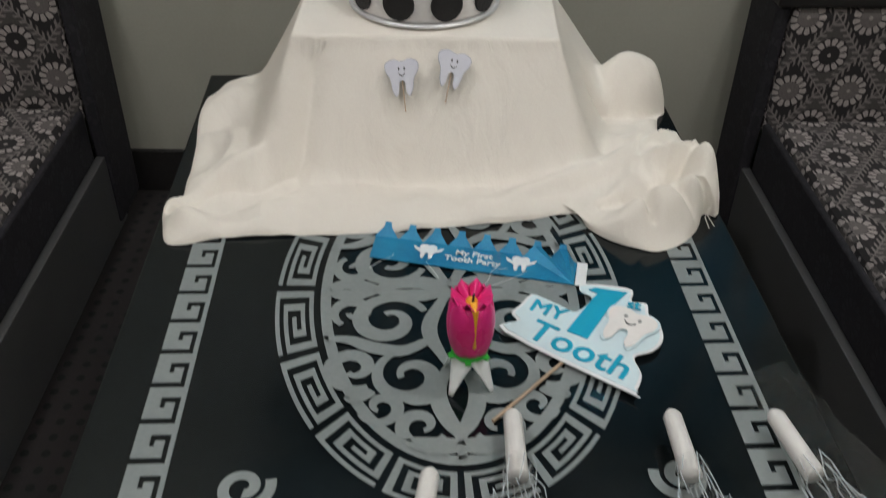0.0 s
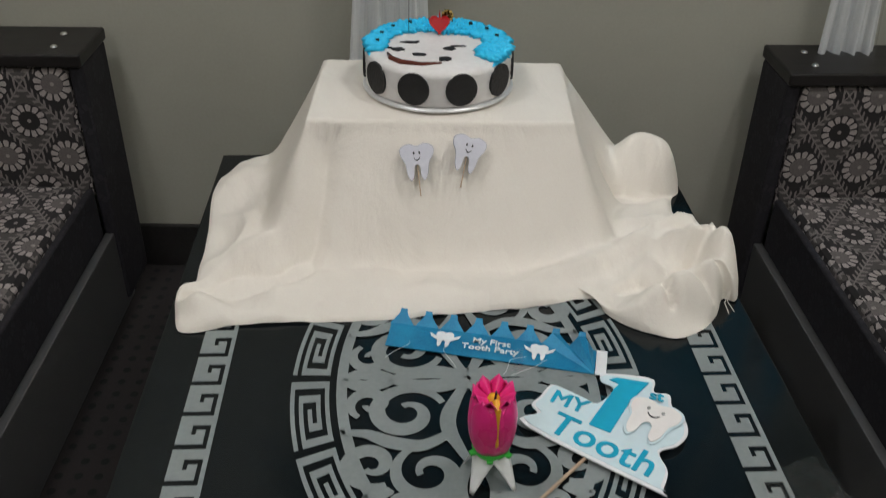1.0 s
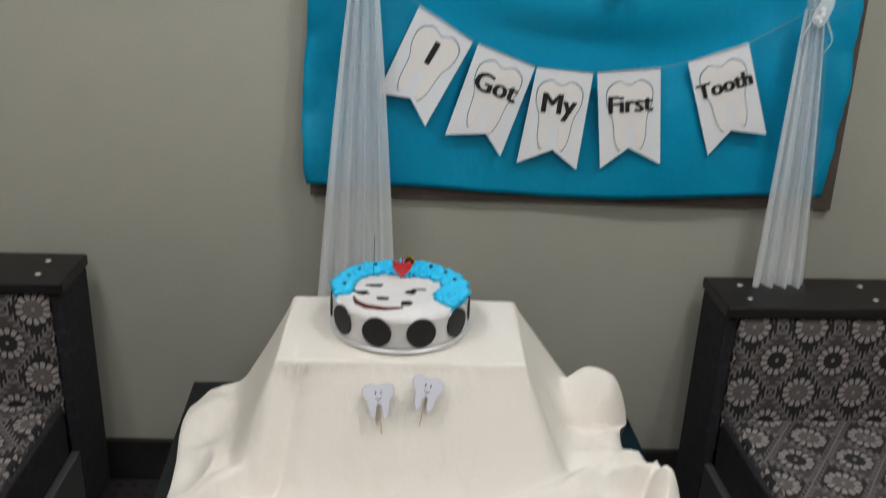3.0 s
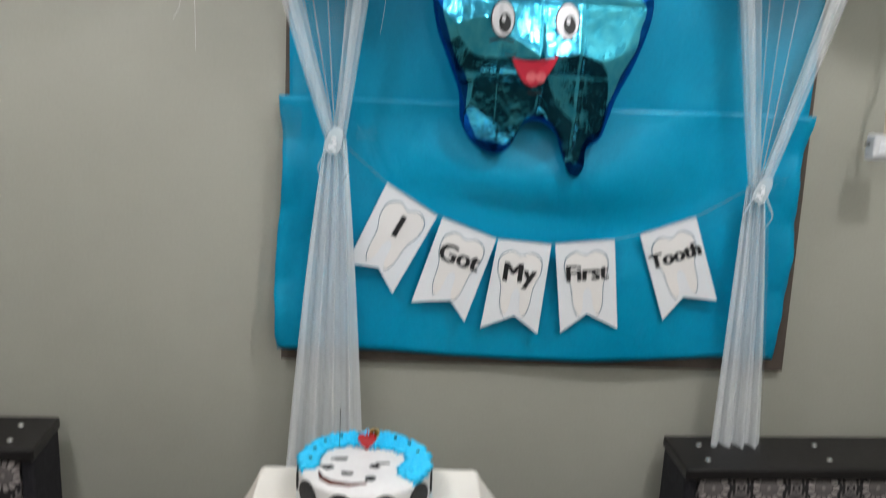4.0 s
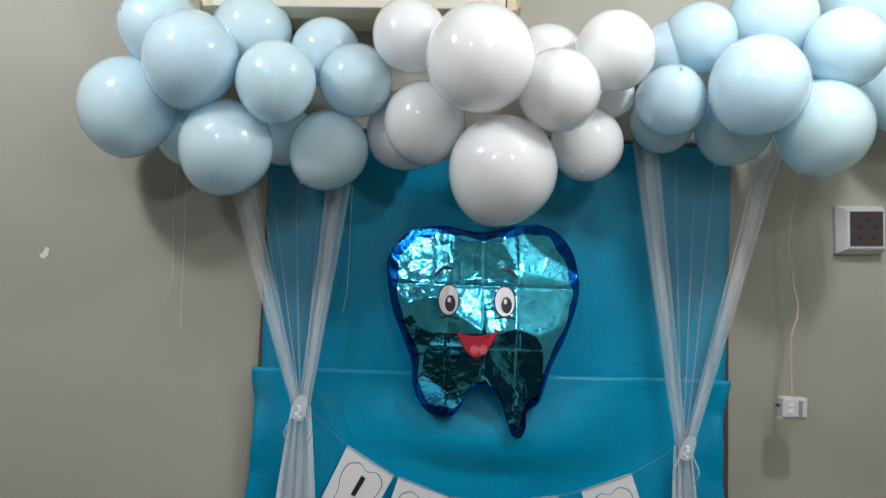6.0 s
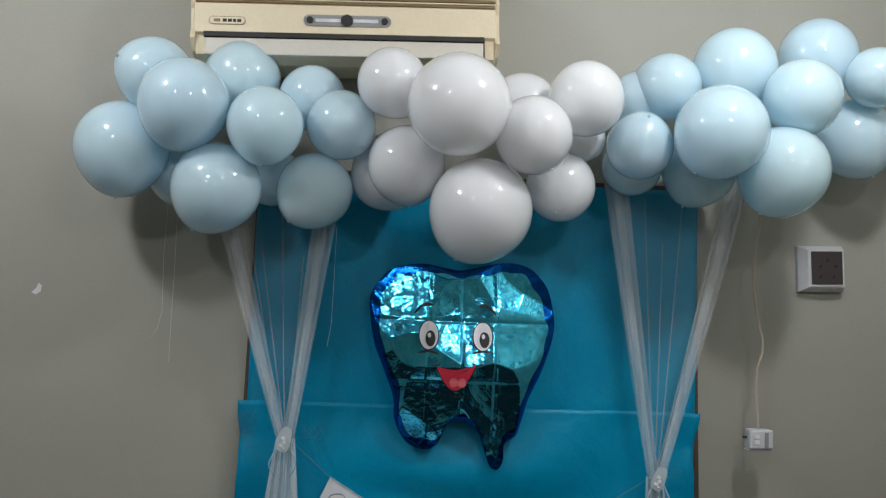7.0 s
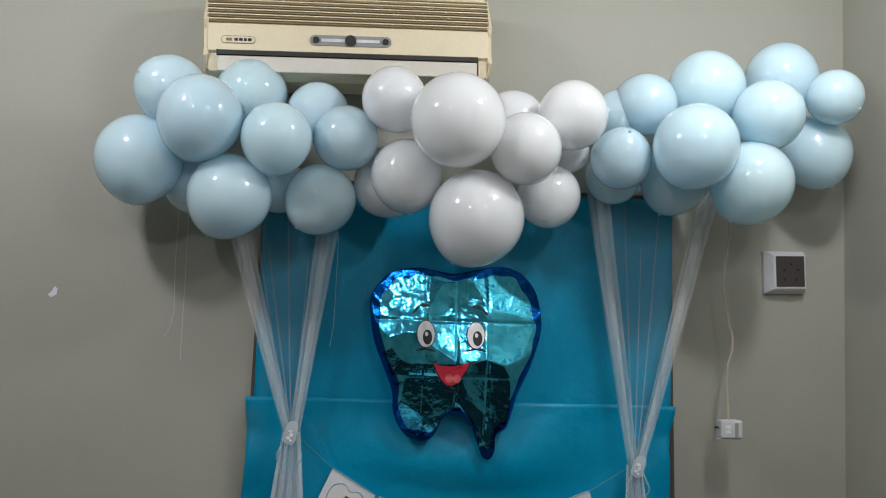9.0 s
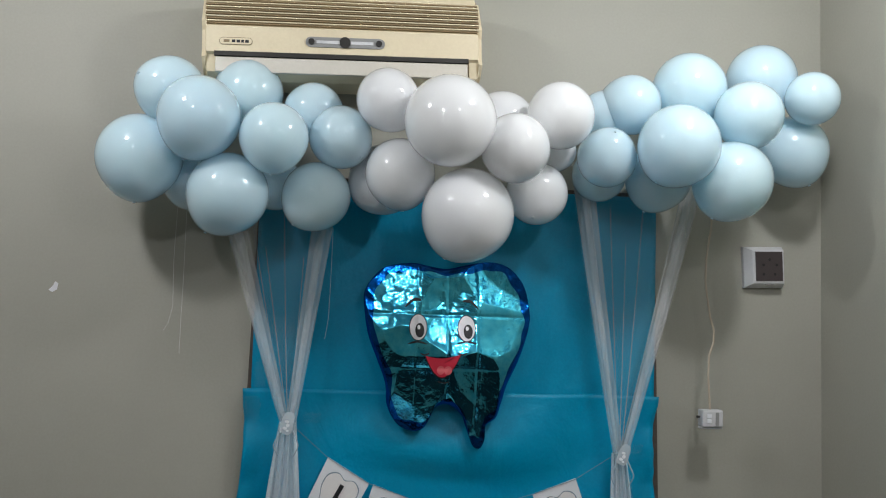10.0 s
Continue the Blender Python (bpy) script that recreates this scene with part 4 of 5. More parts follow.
def tooth_topper():
    """The flat cake topper: white card backing, blue numeral and words, and a tooth."""
    ob = thing("cake_topper", (-0.145, -1.105, T + 0.008), "flat white and blue card cake topper on a wooden skewer", "cake topper", turn=-35)
    c, s = math.cos(math.radians(35)), math.sin(math.radians(35))

    def loc(x, y):
        dx, dy = x + 0.145, y + 1.105
        return (dx * c - dy * s, dx * s + dy * c)

    back = [loc(*p) for p in ((-0.246, -1.114), (-0.229, -1.093), (-0.235, -1.077), (-0.222, -1.06), (-0.21, -1.042), (-0.2, -1.04), (-0.171, -1.06), (-0.15, -1.073), (-0.125, -1.043), (-0.139, -1.029), (-0.136, -1.016), (-0.104, -1.017),
                              (-0.07, -1.026), (-0.074, -1.05), (-0.055, -1.055), (-0.056, -1.078), (-0.045, -1.1), (-0.047, -1.126), (-0.064, -1.146), (-0.088, -1.157), (-0.084, -1.188), (-0.096, -1.216), (-0.104, -1.217))]
    back = [(p.x, p.y) for p in smooth_loop([Vector(q) for q in back], 4)]
    part("backing", prism(back, 0.002, "z", 0.0), PAPERWHITE, ob, "white card backing")
    c0 = loc(-0.14, -1.1)
    part("edge_layer", prism([(c0[0] + (x - c0[0]) * 0.955, c0[1] + (y - c0[1]) * 0.935) for x, y in back], 0.0008, "z", 0.0022), TOPPALE, ob, "pale blue layer")
    one = [loc(*p) for p in ((-0.167, -1.113), (-0.1425, -1.127), (-0.11, -1.0725), (-0.078, -1.035), (-0.12, -1.026), (-0.129, -1.03), (-0.117, -1.038), (-0.125, -1.047))]
    part("numeral", prism(one, 0.0016, "z", 0.0032), TOPBLUE, ob, "sky blue numeral one")
    for text, at, size, turn in (("MY", (-0.187, -1.0735), 0.035, 0.12), ("Tooth", (-0.1555, -1.147), 0.055, 0.02), ("st", (-0.0745, -1.0655), 0.025, 0.3)):
        x, y = loc(*at)
        for k, shift in enumerate((-0.0007, 0.0, 0.0007)):
            words("lettering", text, size, TOPBLUE, ob, Matrix.Translation((x + shift, y, (0.0085 if text == "st" else 0.0036) + 0.0001 * k)) @ Matrix.Rotation(turn, 4, "Z"), 0.0007)
    cx, cy = loc(-0.09, -1.107)
    m = Matrix.Translation((cx, cy, 0)) @ Matrix.Rotation(0.03, 4, "Z")
    k = 0.0425

    def shape(pts):
        return [tuple((m @ Vector((x * 1.42, y - 0.1 * k, 0))).xy) for x, y in pts]

    part("tooth_rim", prism(shape(tooth_outline(k, 0.1)), 0.0014, "z", 0.005), TOPPALE, ob)
    part("tooth", prism(shape(tooth_outline(k)), 0.0012, "z", 0.0066), INNERWHITE, ob, "ivory card tooth")
    for e in (-1, 1):
        part("eye", prism(shape(disc(e * 0.16 * k, 0.52 * k, 0.04 * k, 0.07 * k, 12)), 0.0006, "z", 0.0079), ACGREY, ob)
    part("mouth", prism(shape(smile(k, 0.24, 0.13)), 0.0006, "z", 0.0079), INK, ob)
    a, b = loc(-0.165, -1.15), loc(-0.266, -1.261)
    part("skewer", tube([(a[0], a[1], -0.003), (b[0], b[1], -0.003)], 0.0022, 8), WOODSTICK, ob, "thin wooden skewer")


tooth_topper()


def candle_stick(x, y, turn):
    ob = thing("white_candle", (x, y, T), "short white candle in a clear plastic sleeve, lying on the table", "candle", "white candles lying on the table", turn=turn)
    r = 0.0105
    pts = [(0, -0.0 + 0.001, 0.03), (0, -0.003, 0.03), (0, -0.009, 0.03), (0, -0.085, 0.026), (0, -0.09, 0.026)]
    part("candle_body", tube(pts, r, 18, [0.003, 0.007, r, r * 1.1, r * 1.1]), WAX, ob, "white wax", True)

    def film(u, v):
        a = 2 * math.pi * u
        rr = 0.014 + 0.012 * v + 0.006 * noise.noise(Vector((math.cos(a) * 2, math.sin(a) * 2, v * 5)))
        return (rr * math.cos(a), -0.07 - 0.12 * v, 0.03 + max(-0.0285, rr * math.sin(a)))

    part("sleeve", grid(18, 12, film), CLEAR, ob, "clear crinkled plastic sleeve")
    rnd = random.Random(int(1000 * abs(x + y)))
    for k in range(9):
        a, swing = k * 0.75, rnd.uniform(-0.008, 0.008)
        line = []
        for q in range(7):
            rr, v = 0.015 + 0.002 * q, q / 6
            line.append((rr * math.cos(a) + swing * math.sin(5 * v + k), -0.075 - (0.05 + 0.06 * rnd.random()) * v, 0.03 + max(-0.027, rr * math.sin(a) + 0.004 * math.sin(7 * v + a))))
        part("crease", tube(line, 0.0005, 4, [0.0003 + 0.0006 * abs(math.sin(q * 1.9 + k)) for q in range(7)]), RIBBON, ob)


for x, y, tn in ((-0.246, -1.268, 1), (-0.068, -1.264, 4), (0.047, -1.262, 14), (-0.335, -1.352, -8)):
    candle_stick(x, y, tn)


def wrapper():
    ob = thing("clear_wrapper", (0.1, -1.3, T + 0.0025), "crumpled clear plastic wrapper lying on the black glass", "wrapper", turn=20)

    def f(u, v):
        x, y = (u - 0.5) * 0.09, (v - 0.5) * 0.26
        return (x + 0.01 * noise.noise(Vector((u * 3, v * 4, 1))), y, max(0.0, 0.008 + 0.008 * noise.noise(Vector((u * 5, v * 12, 7))) + 0.01 * abs(noise.noise(Vector((u * 13, v * 34, 2))))))

    part("film", grid(34, 90, f), CLEAR, ob)


wrapper()

# ---- the decorated board on the wall ----
BXL, BXR, BZ0, BZ1 = -0.573, 0.6, 0.79, 2.0


def display_board():
    ob = thing("display_board", (0.02, -0.016, 1.4), "brown wall board covered with teal paper sheets", "board")
    ox, oz = 0.02, 1.4
    part("board", prism([(-0.58 - ox, BZ0 - oz), (0.622 - ox, BZ0 - oz), (0.592 - ox, BZ1 - oz), (-0.562 - ox, BZ1 - oz)], 0.0155, "y", 0.0), BROWNBOARD, ob, "dark brown board")

    def top(u, v):
        x, z = BXL + 0.012 + (BXR - 0.004 - BXL - 0.012) * u, 1.37 + (BZ1 - 0.012 - 1.37) * v
        y = -0.003 - 0.006 * abs(noise.noise(Vector((x * 3, z * 3, 0)))) - 0.002 * noise.noise(Vector((x * 9, z * 2, 4)))
        return (x - ox, y, z - oz)

    p = part("upper_sheet", grid(60, 40, top), TEAL, ob, "teal paper", True)
    p.modifiers.new("thick", "SOLIDIFY").thickness = 0.0008

    def low(u, v):
        z = 0.825 + (1.405 - 0.825) * v
        wl = -0.583 - 0.009 * math.cos(10.1 * (z - 0.96)) + 0.004 * noise.noise(Vector((0, v * 9, 2)))
        wr = 0.588 + 0.005 * math.sin(v * 9 + 4) + 0.008 * v ** 6 + 0.005 * noise.noise(Vector((3, v * 12, 2)))
        x = wl + (wr - wl) * u
        sag = math.exp(-((u - 0.5) / 0.28) ** 2 - ((v - 0.62) / 0.2) ** 2)
        y = -0.012 - 0.02 * abs(noise.noise(Vector((x * 2.4, z * 3, 5)))) - 0.008 * noise.noise(Vector((x * 7, z * 4, 1))) - 0.027 * sag * math.sin(16 * (z - 0.9 * (x - 0.02) ** 2))
        edge = min(u, 1 - u)
        y -= 0.014 * max(0.0, 1 - edge / 0.05) * abs(math.sin(v * 11))
        z += 0.006 * math.sin(u * 9) * (1 - v) - 0.012 * (1 - v) * math.sin(math.pi * u)
        return (x - ox, min(y, -0.007), z - oz)

    p = part("lower_sheet", grid(90, 50, low), TEAL, ob, "wavy teal paper", True)
    p.modifiers.new("thick", "SOLIDIFY").thickness = 0.0008
    for x, z, w, h in ((-0.555, 1.35, 0.05, 0.07), (-0.535, 1.45, 0.03, 0.08), (-0.39, 1.33, 0.05, 0.03), (0.52, 1.255, 0.06, 0.03)):
        def scrap(u, v, x=x, z=z, w=w, h=h):
            return (x - ox + (u - 0.5) * w * (1 + 0.3 * noise.noise(Vector((v * 4, x, 1)))), -0.036 - 0.02 * abs(noise.noise(Vector((u * 4 + x * 9, v * 5, z)))), z - oz + (v - 0.5) * h)

        part("tape", grid(12, 12, scrap), CLEAR, ob, "crinkled glossy clear tape")


display_board()

FLAGS = [
    ("I", ((-0.343, 1.224), (-0.228, 1.154), (-0.324, 0.968), (-0.358, 1.029), (-0.428, 1.037)), 0.075),
    ("Got", ((-0.217, 1.151), (-0.093, 1.106), (-0.156, 0.905), (-0.191, 0.956), (-0.28, 0.95)), 0.059),
    ("My", ((-0.09, 1.103), (0.032, 1.096), (0.015, 0.88), (-0.042, 0.924), (-0.119, 0.892)), 0.063),
    ("First", ((0.04, 1.099), (0.175, 1.113), (0.201, 0.899), (0.126, 0.934), (0.068, 0.885)), 0.054),
    ("Tooth", ((0.231, 1.127), (0.355, 1.172), (0.428, 0.974), (0.348, 0.981), (0.305, 0.923)), 0.047),
]
for text, pts, size in FLAGS:
    tl, tr, br, notch, bl = (Vector(p) for p in pts)
    mid = (tl + tr + br + bl) / 4
    ang = math.atan2(tr.y - tl.y, tr.x - tl.x)
    down = ((bl + br) / 2 - (tl + tr) / 2)
    ang = 0.5 * ang + 0.5 * math.atan2(down.x, -down.y)
    fl = thing("bunting_flag", (mid.x, -0.052, mid.y), "white swallow-tailed card flag with black lettering and tooth outline", "bunting flag", "bunting flags on the teal board")
    part("card", prism([(p.x - mid.x, p.y - mid.y) for p in (tl, tr, br, notch, bl)], 0.0016, "y", 0.0), PAPERWHITE, fl)
    turn = Matrix.Rotation(-ang, 4, "Y")
    k = 0.092

    def place(q, turn=turn):
        return [((turn @ Vector((x, 0, z))).x, (turn @ Vector((x, 0, z))).z) for x, z in q]

    part("tooth_outline", prism(place([(x * 1.02, z - 0.002) for x, z in tooth_outline(k, 0.03)]), 0.0004, "y", -0.0006), BLUELINE, fl)
    part("tooth_shape", prism(place([(x, z - 0.002) for x, z in tooth_outline(k)]), 0.0006, "y", -0.0014), INNERWHITE, fl)
    for dx, dy in ((-0.0022, 0.0), (-0.0007, -0.0003), (0.0007, -0.0006), (0.0022, -0.0009)):
        words("lettering", text, size, INK, fl, turn @ pose(dx, -0.0022 + dy, 0.032, 90, 0, 0), 0.0004, 0.0, "bold black lettering")
strings = thing("bunting_string", (0.0, -0.054, 1.15), "thin white string holding the paper flags", "string")
line = [(-0.45, 1.315), (-0.343, 1.222), (-0.228, 1.153), (-0.217, 1.15), (-0.093, 1.106), (0.032, 1.097), (0.04, 1.099), (0.175, 1.112), (0.231, 1.127), (0.355, 1.17), (0.47, 1.24)]
part("cord", tube([(x, 0.0, z - 1.15) for x, z in line], 0.0009, 5), BLUELINE, strings)


# ---- net curtains ----
def net_curtain(tx, tz, top0, top1, ztop, bot0, bot1, zbot, lean, label):
    """Net hung from the balloon garland, tied in the middle and falling free below."""
    ob = thing("net_curtain", (tx, -0.085, tz), label, "curtain", "net curtains beside the board")

    def veil(u, v):
        e = v ** 0.9
        x = tx + (u - 0.5) * 0.03 + ((top0 + (top1 - top0) * u) - tx - (u - 0.5) * 0.03) * e
        y = -0.008 * math.sin(u * 13) * (0.3 + 0.7 * v) - 0.002 * math.sin(u * 31 + 2) * v
        return (x - tx, y, (ztop - tz) * v)

    part("veil", grid(70, 16, veil), TULLE_VEIL, ob, "thin open net", True)
    for side in (0, 1):
        def band(u, v, side=side):
            c = top0 if side == 0 else top1
            edge = tx + (-0.022 if side == 0 else 0.022)
            sgn = 1 if side == 0 else -1
            x = edge + (c - edge) * v ** 0.97 + sgn * 0.062 * u * (0.45 + 0.55 * v)
            y = -0.016 - 0.005 * math.sin(u * 7 + side) - 0.002 * math.sin(u * 15)
            return (x - tx, y, (ztop - tz) * v)

        def core(u, v, side=side):
            x, y, z = band(0.3 + 0.42 * u, v)
            return (x, y - 0.006 - 0.004 * math.sin(math.pi * u), z)

        part("side_band", grid(24, 16, band), TULLE_BAND, ob, "bunched net edge", True)
        part("side_fold", grid(10, 16, core), TULLE_BAND, ob, "thick fold of net", True)
    for k, f in enumerate((0.3, 0.42, 0.55, 0.72)):
        def pleat(u, v, k=k, f=f):
            x = tx + (f - 0.5) * 0.02 + (top0 + (top1 - top0) * f - tx) * v ** (0.9 + 0.1 * math.sin(k * 2.1)) + (u - 0.5) * 0.003 * (1 - 0.5 * v)
            return (x - tx, -0.013 - 0.002 * math.sin(math.pi * u), (ztop - tz) * v * (0.72 + 0.28 * math.sin(k * 1.7 + 1) ** 2))

        part("pleat", grid(2, 14, pleat), TULLE_BAND, ob, "thin crease of net", True)

    def tail(u, v):
        e = 1 - math.exp(-3.2 * v)
        x = tx + (u - 0.5) * 0.045 + ((bot0 + (bot1 - bot0) * u) - tx - (u - 0.5) * 0.045) * (0.75 * v + 0.25 * e)
        y = -0.014 * math.sin(u * 24) * (0.3 + 0.7 * e) - 0.003 * math.sin(u * 53 + 1) - 0.004
        return (x - tx, y, (zbot - tz) * v)

    part("tail", grid(80, 20, tail), TULLE, ob, "gathered falling net", True)

    def tail2(u, v):
        x, y, z = tail(0.12 + 0.76 * u, v)
        return (x, y - 0.014 + 0.01 * math.sin(u * 31), z)

    part("tail_fold", grid(60, 20, tail2), TULLE_VEIL, ob, "second layer of net", True)
    part("tie", tube([(-0.004, -0.014, 0.03), (0.002, -0.018, 0.0), (-0.002, -0.014, -0.028)], 0.024, 14, [0.017, 0.024, 0.019]), CLEAR, ob, "clear ribbon tie")
    tag = prism([(p.x, p.y) for p in smooth_loop([Vector(q) for q in ((-0.014, -0.024), (0.012, -0.027), (0.016, 0.008), (0.01, 0.028), (-0.008, 0.028), (-0.016, 0.006))], 5)], 0.0014, "y", -0.044)
    tag_ob = part("tie_tag", tag, RIBBON, ob, "clear tag printed with a white motif")
    tag_ob.matrix_local = Matrix.Rotation(lean, 4, "Y")
    for px, pz, rx, rz in ((-0.002, 0.004, 0.006, 0.004), (0.002, -0.005, 0.005, 0.005), (-0.004, -0.014, 0.006, 0.004), (0.004, -0.019, 0.004, 0.003)):
        part("print", prism(disc(px, pz, rx, rz, 12), 0.0006, "y", -0.0448), PAPERWHITE, tag_ob)
    for sx, reach in ((-1, 0.03), (1, 0.026)):
        curl = [(sx * reach * math.sin(2.6 * t) + 0.004 * sx, -0.03 - 0.012 * math.sin(3 * t), 0.005 - 0.105 * t - 0.01 * math.sin(5 * t)) for t in [k / 12 for k in range(13)]]
        part("ribbon_end", tube(curl, 0.0022, 6, [0.0024 - 0.0014 * k / 12 for k in range(13)]), RIBBON, ob, "curled clear ribbon end")
    return ob


net_curtain(-0.455, 1.322, -0.67, -0.345, 1.93, -0.592, -0.36, 0.16, 0.2, "white net curtain tied in the middle, hanging over the board's edge")
net_curtain(0.469, 1.25, 0.315, 0.705, 2.02, 0.437, 0.605, 0.16, 0.32, "white net curtain tied in the middle, hanging by the side wall")

# ---- tooth balloon ----
def foil_balloon():
    """A flat foil balloon in the shape of a tooth, printed with plain eyes and a mouth."""
    cx, cz = -0.03, 1.535
    ob = thing("foil_balloon", (cx, -0.075, cz), "shiny blue foil tooth balloon with printed eyes and a red mouth", "balloon")
    raw = [(-0.262, 1.68), (-0.234, 1.727), (-0.209, 1.748), (-0.17, 1.759), (-0.125, 1.763), (-0.086, 1.756), (-0.035, 1.75), (0.019, 1.762), (0.07, 1.772), (0.11, 1.771), (0.15, 1.754), (0.186, 1.711), (0.202, 1.655), (0.206, 1.61), (0.196, 1.56),
           (0.174, 1.495), (0.145, 1.432), (0.129, 1.379), (0.115, 1.34), (0.088, 1.318), (0.085, 1.28), (0.073, 1.256), (0.054, 1.26), (0.043, 1.285), (0.04, 1.313), (0.012, 1.352), (-0.022, 1.374), (-0.057, 1.362), (-0.085, 1.311), (-0.12, 1.301), (-0.161, 1.32), (-0.19, 1.37), (-0.197, 1.43), (-0.222, 1.495), (-0.248, 1.56), (-0.261, 1.63)]
    loop = smooth_loop([Vector((x - cx, z - cz)) for x, z in raw], 13)
    n, m = len(loop), 78

    rnd = random.Random(5)
    waves = [(rnd.uniform(0, math.pi), rnd.uniform(2.5, 6.5), rnd.uniform(0, 1), rnd.uniform(0.001, 0.0022)) for _ in range(4)]

    def creases(x, z):
        """Flat facets between straight folds."""
        t = 0.0
        for a, f, ph, amp in waves:
            u = ((x * math.cos(a) + z * math.sin(a)) * f + ph + 0.25 * noise.noise(Vector((x * 5, z * 5, ph * 9)))) % 1.0
            t += amp * (abs(2 * u - 1) - 0.5)
        for fx in (-0.085, 0.0, 0.085):
            t -= 0.0016 * max(0.0, 1 - abs(x - fx) / 0.007)
        for fz in (-0.06, 0.085):
            t -= 0.0016 * max(0.0, 1 - abs(z - fz) / 0.007)
        return t

    def brink(x):
        """Below this line, under the mouth, the film turns down and back into the two legs."""
        return -0.055 - 0.2 * x + 0.03 * abs(x)

    def fall(x, z):
        d = max(0.0, brink(x) - z)
        return 0.24 * min(d, 0.12) + 0.08 * max(0.0, d - 0.12)

    def pillow(w):
        return 0.06 * max(0.0, 1 - w ** 2.5) ** 0.62

    # facets of crumpled film: tilted planes over the pillow's swell
    facets = []
    for _ in range(64):
        q, w = loop[rnd.randrange(n)], math.sqrt(rnd.random()) * 0.93
        fx, fz = q.x * w, q.y * w
        lean = 0.06 * 2.4 * w ** 1.4 / max(q.length, 0.1) * 0.62
        calm = 0.35 if abs(fx + 0.02) < 0.09 and abs(fz - 0.02) < 0.075 else 1.0
        gx, gz = -lean * q.x / q.length + calm * rnd.uniform(-0.32, 0.32), -lean * q.y / q.length + calm * rnd.uniform(-0.44, 0.16)
        if fz < brink(fx):
            gz = 0.2 + rnd.uniform(-0.12, 0.16)
        facets.append((fx, fz, min(pillow(w), 0.058 - fall(fx, fz)) + rnd.uniform(-0.001, 0.004), gx, gz))

    def bulge(e, s, i, plain_back=False):
        x, z = e.x * s, e.y * s
        k = pillow(s) * min(1.0, (e.length / 0.2) ** 0.7)
        if plain_back:
            return max(k, 0.0005)
        k = min(k, 0.06 - fall(x, z))
        k = min(k, min(h + gx * (x - fx) + gz * (z - fz) + 0.85 * ((x - fx) ** 2 + (z - fz) ** 2) for fx, fz, h, gx, gz in facets))
        fade = min(1.0, (1 - s) * 12)
        k += creases(x, z) * fade
        return max(k, 0.0005)

    def seam(i):
        """Where the front panel ends and the darker rim begins."""
        a = 2 * math.pi * i / n
        return 0.905 + 0.07 * noise.noise(Vector((math.cos(a) * 2.2, math.sin(a) * 2.2, 4))) + 0.012 * math.sin(i * 0.31)

    def side(bm, s0, s1, sign):
        rings = []
        steps = m if s0 == 0 else 12
        for j in range(steps + 1):
            ring = []
            for i, e in enumerate(loop):
                p, q = (seam(i) if s == "seam" else s for s in (s0, s1))
                s = max(p + (q - p) * j / steps, 0.004)
                ring.append(bm.verts.new((e.x * s, sign * bulge(e, s, i, sign > 0), e.y * s)))
            rings.append(ring)
        for a, b in zip(rings, rings[1:]):
            for i in range(n):
                bm.faces.new((a[i], b[i], b[(i + 1) % n], a[(i + 1) % n]))
        if s0 == 0:
            bm.faces.new(rings[0])
        return bm

    def front(x, z):
        d = Vector((x, z))
        if d.length < 1e-6:
            return -bulge(loop[0], 0.004, 0)
        a = math.atan2(z, x)
        i = min(range(n), key=lambda q: abs((math.atan2(loop[q].y, loop[q].x) - a + math.pi) % (2 * math.pi) - math.pi))
        return -bulge(loop[i], min(1, d.length / loop[i].length), i)

    part("front_panel", side(bmesh.new(), 0, "seam", -1), FOIL, ob, "crumpled cyan metallic film", True)
    bm = side(bmesh.new(), "seam", 1, -1)
    side(bm, 0, 1, 1)
    part("rim", bm, FOIL_RIM, ob, "dark blue metallic film", True)

    def decal(name, pts, material, lift, parent=ob, label=""):
        bm = bmesh.new()
        c = Vector((sum(p[0] for p in pts) / len(pts), sum(p[1] for p in pts) / len(pts)))
        rings = []
        for s in (0.0, 0.34, 0.67, 1.0):
            rings.append([bm.verts.new((c.x + (p[0] - c.x) * s, front(c.x + (p[0] - c.x) * s, c.y + (p[1] - c.y) * s) - lift, c.y + (p[1] - c.y) * s)) for p in pts])
        k = len(pts)
        for a, b in zip(rings, rings[1:]):
            for i in range(k):
                bm.faces.new((a[i], b[i], b[(i + 1) % k], a[(i + 1) % k]))
        bmesh.ops.remove_doubles(bm, verts=bm.verts, dist=1e-6)
        return part(name, bm, material, parent, label, True)

    def facial(x, z):
        return (x - cx, z - cz)

    for ex in (-0.1155, 0.019):
        u, v = facial(ex, 1.585)
        decal("eye_outline", disc(u, v, 0.0255, 0.037), INK, 0.002)
        e = decal("eye", disc(u, v, 0.0232, 0.0345), EYEWHITE, 0.0036, label="printed white eye")
        decal("pupil", disc(u + 0.004, v - 0.008, 0.0125, 0.0195), INK, 0.005)
        decal("glint", disc(u + 0.001, v + 0.0, 0.0045, 0.006, 12), EYEWHITE, 0.0064)
    u, v = facial(-0.045, 1.512)
    top = [(u - 0.048 + 0.096 * i / 12, v - 0.004 - 0.009 * math.sin(math.pi * i / 12) + 0.007 * i / 12) for i in range(13)]
    bot = [(u + 0.048 - 0.096 * i / 12, v + 0.003 - 0.007 * i / 12 - 0.061 * math.sin(math.pi * i / 12) ** 0.9) for i in range(1, 12)]
    decal("mouth_outline", [(x * 1.0 + (x - u) * 0.06, z + (z - v) * 0.06) for x, z in top + bot], INK, 0.002)
    decal("mouth", top + bot, MOUTHRED, 0.0036, label="printed red mouth")
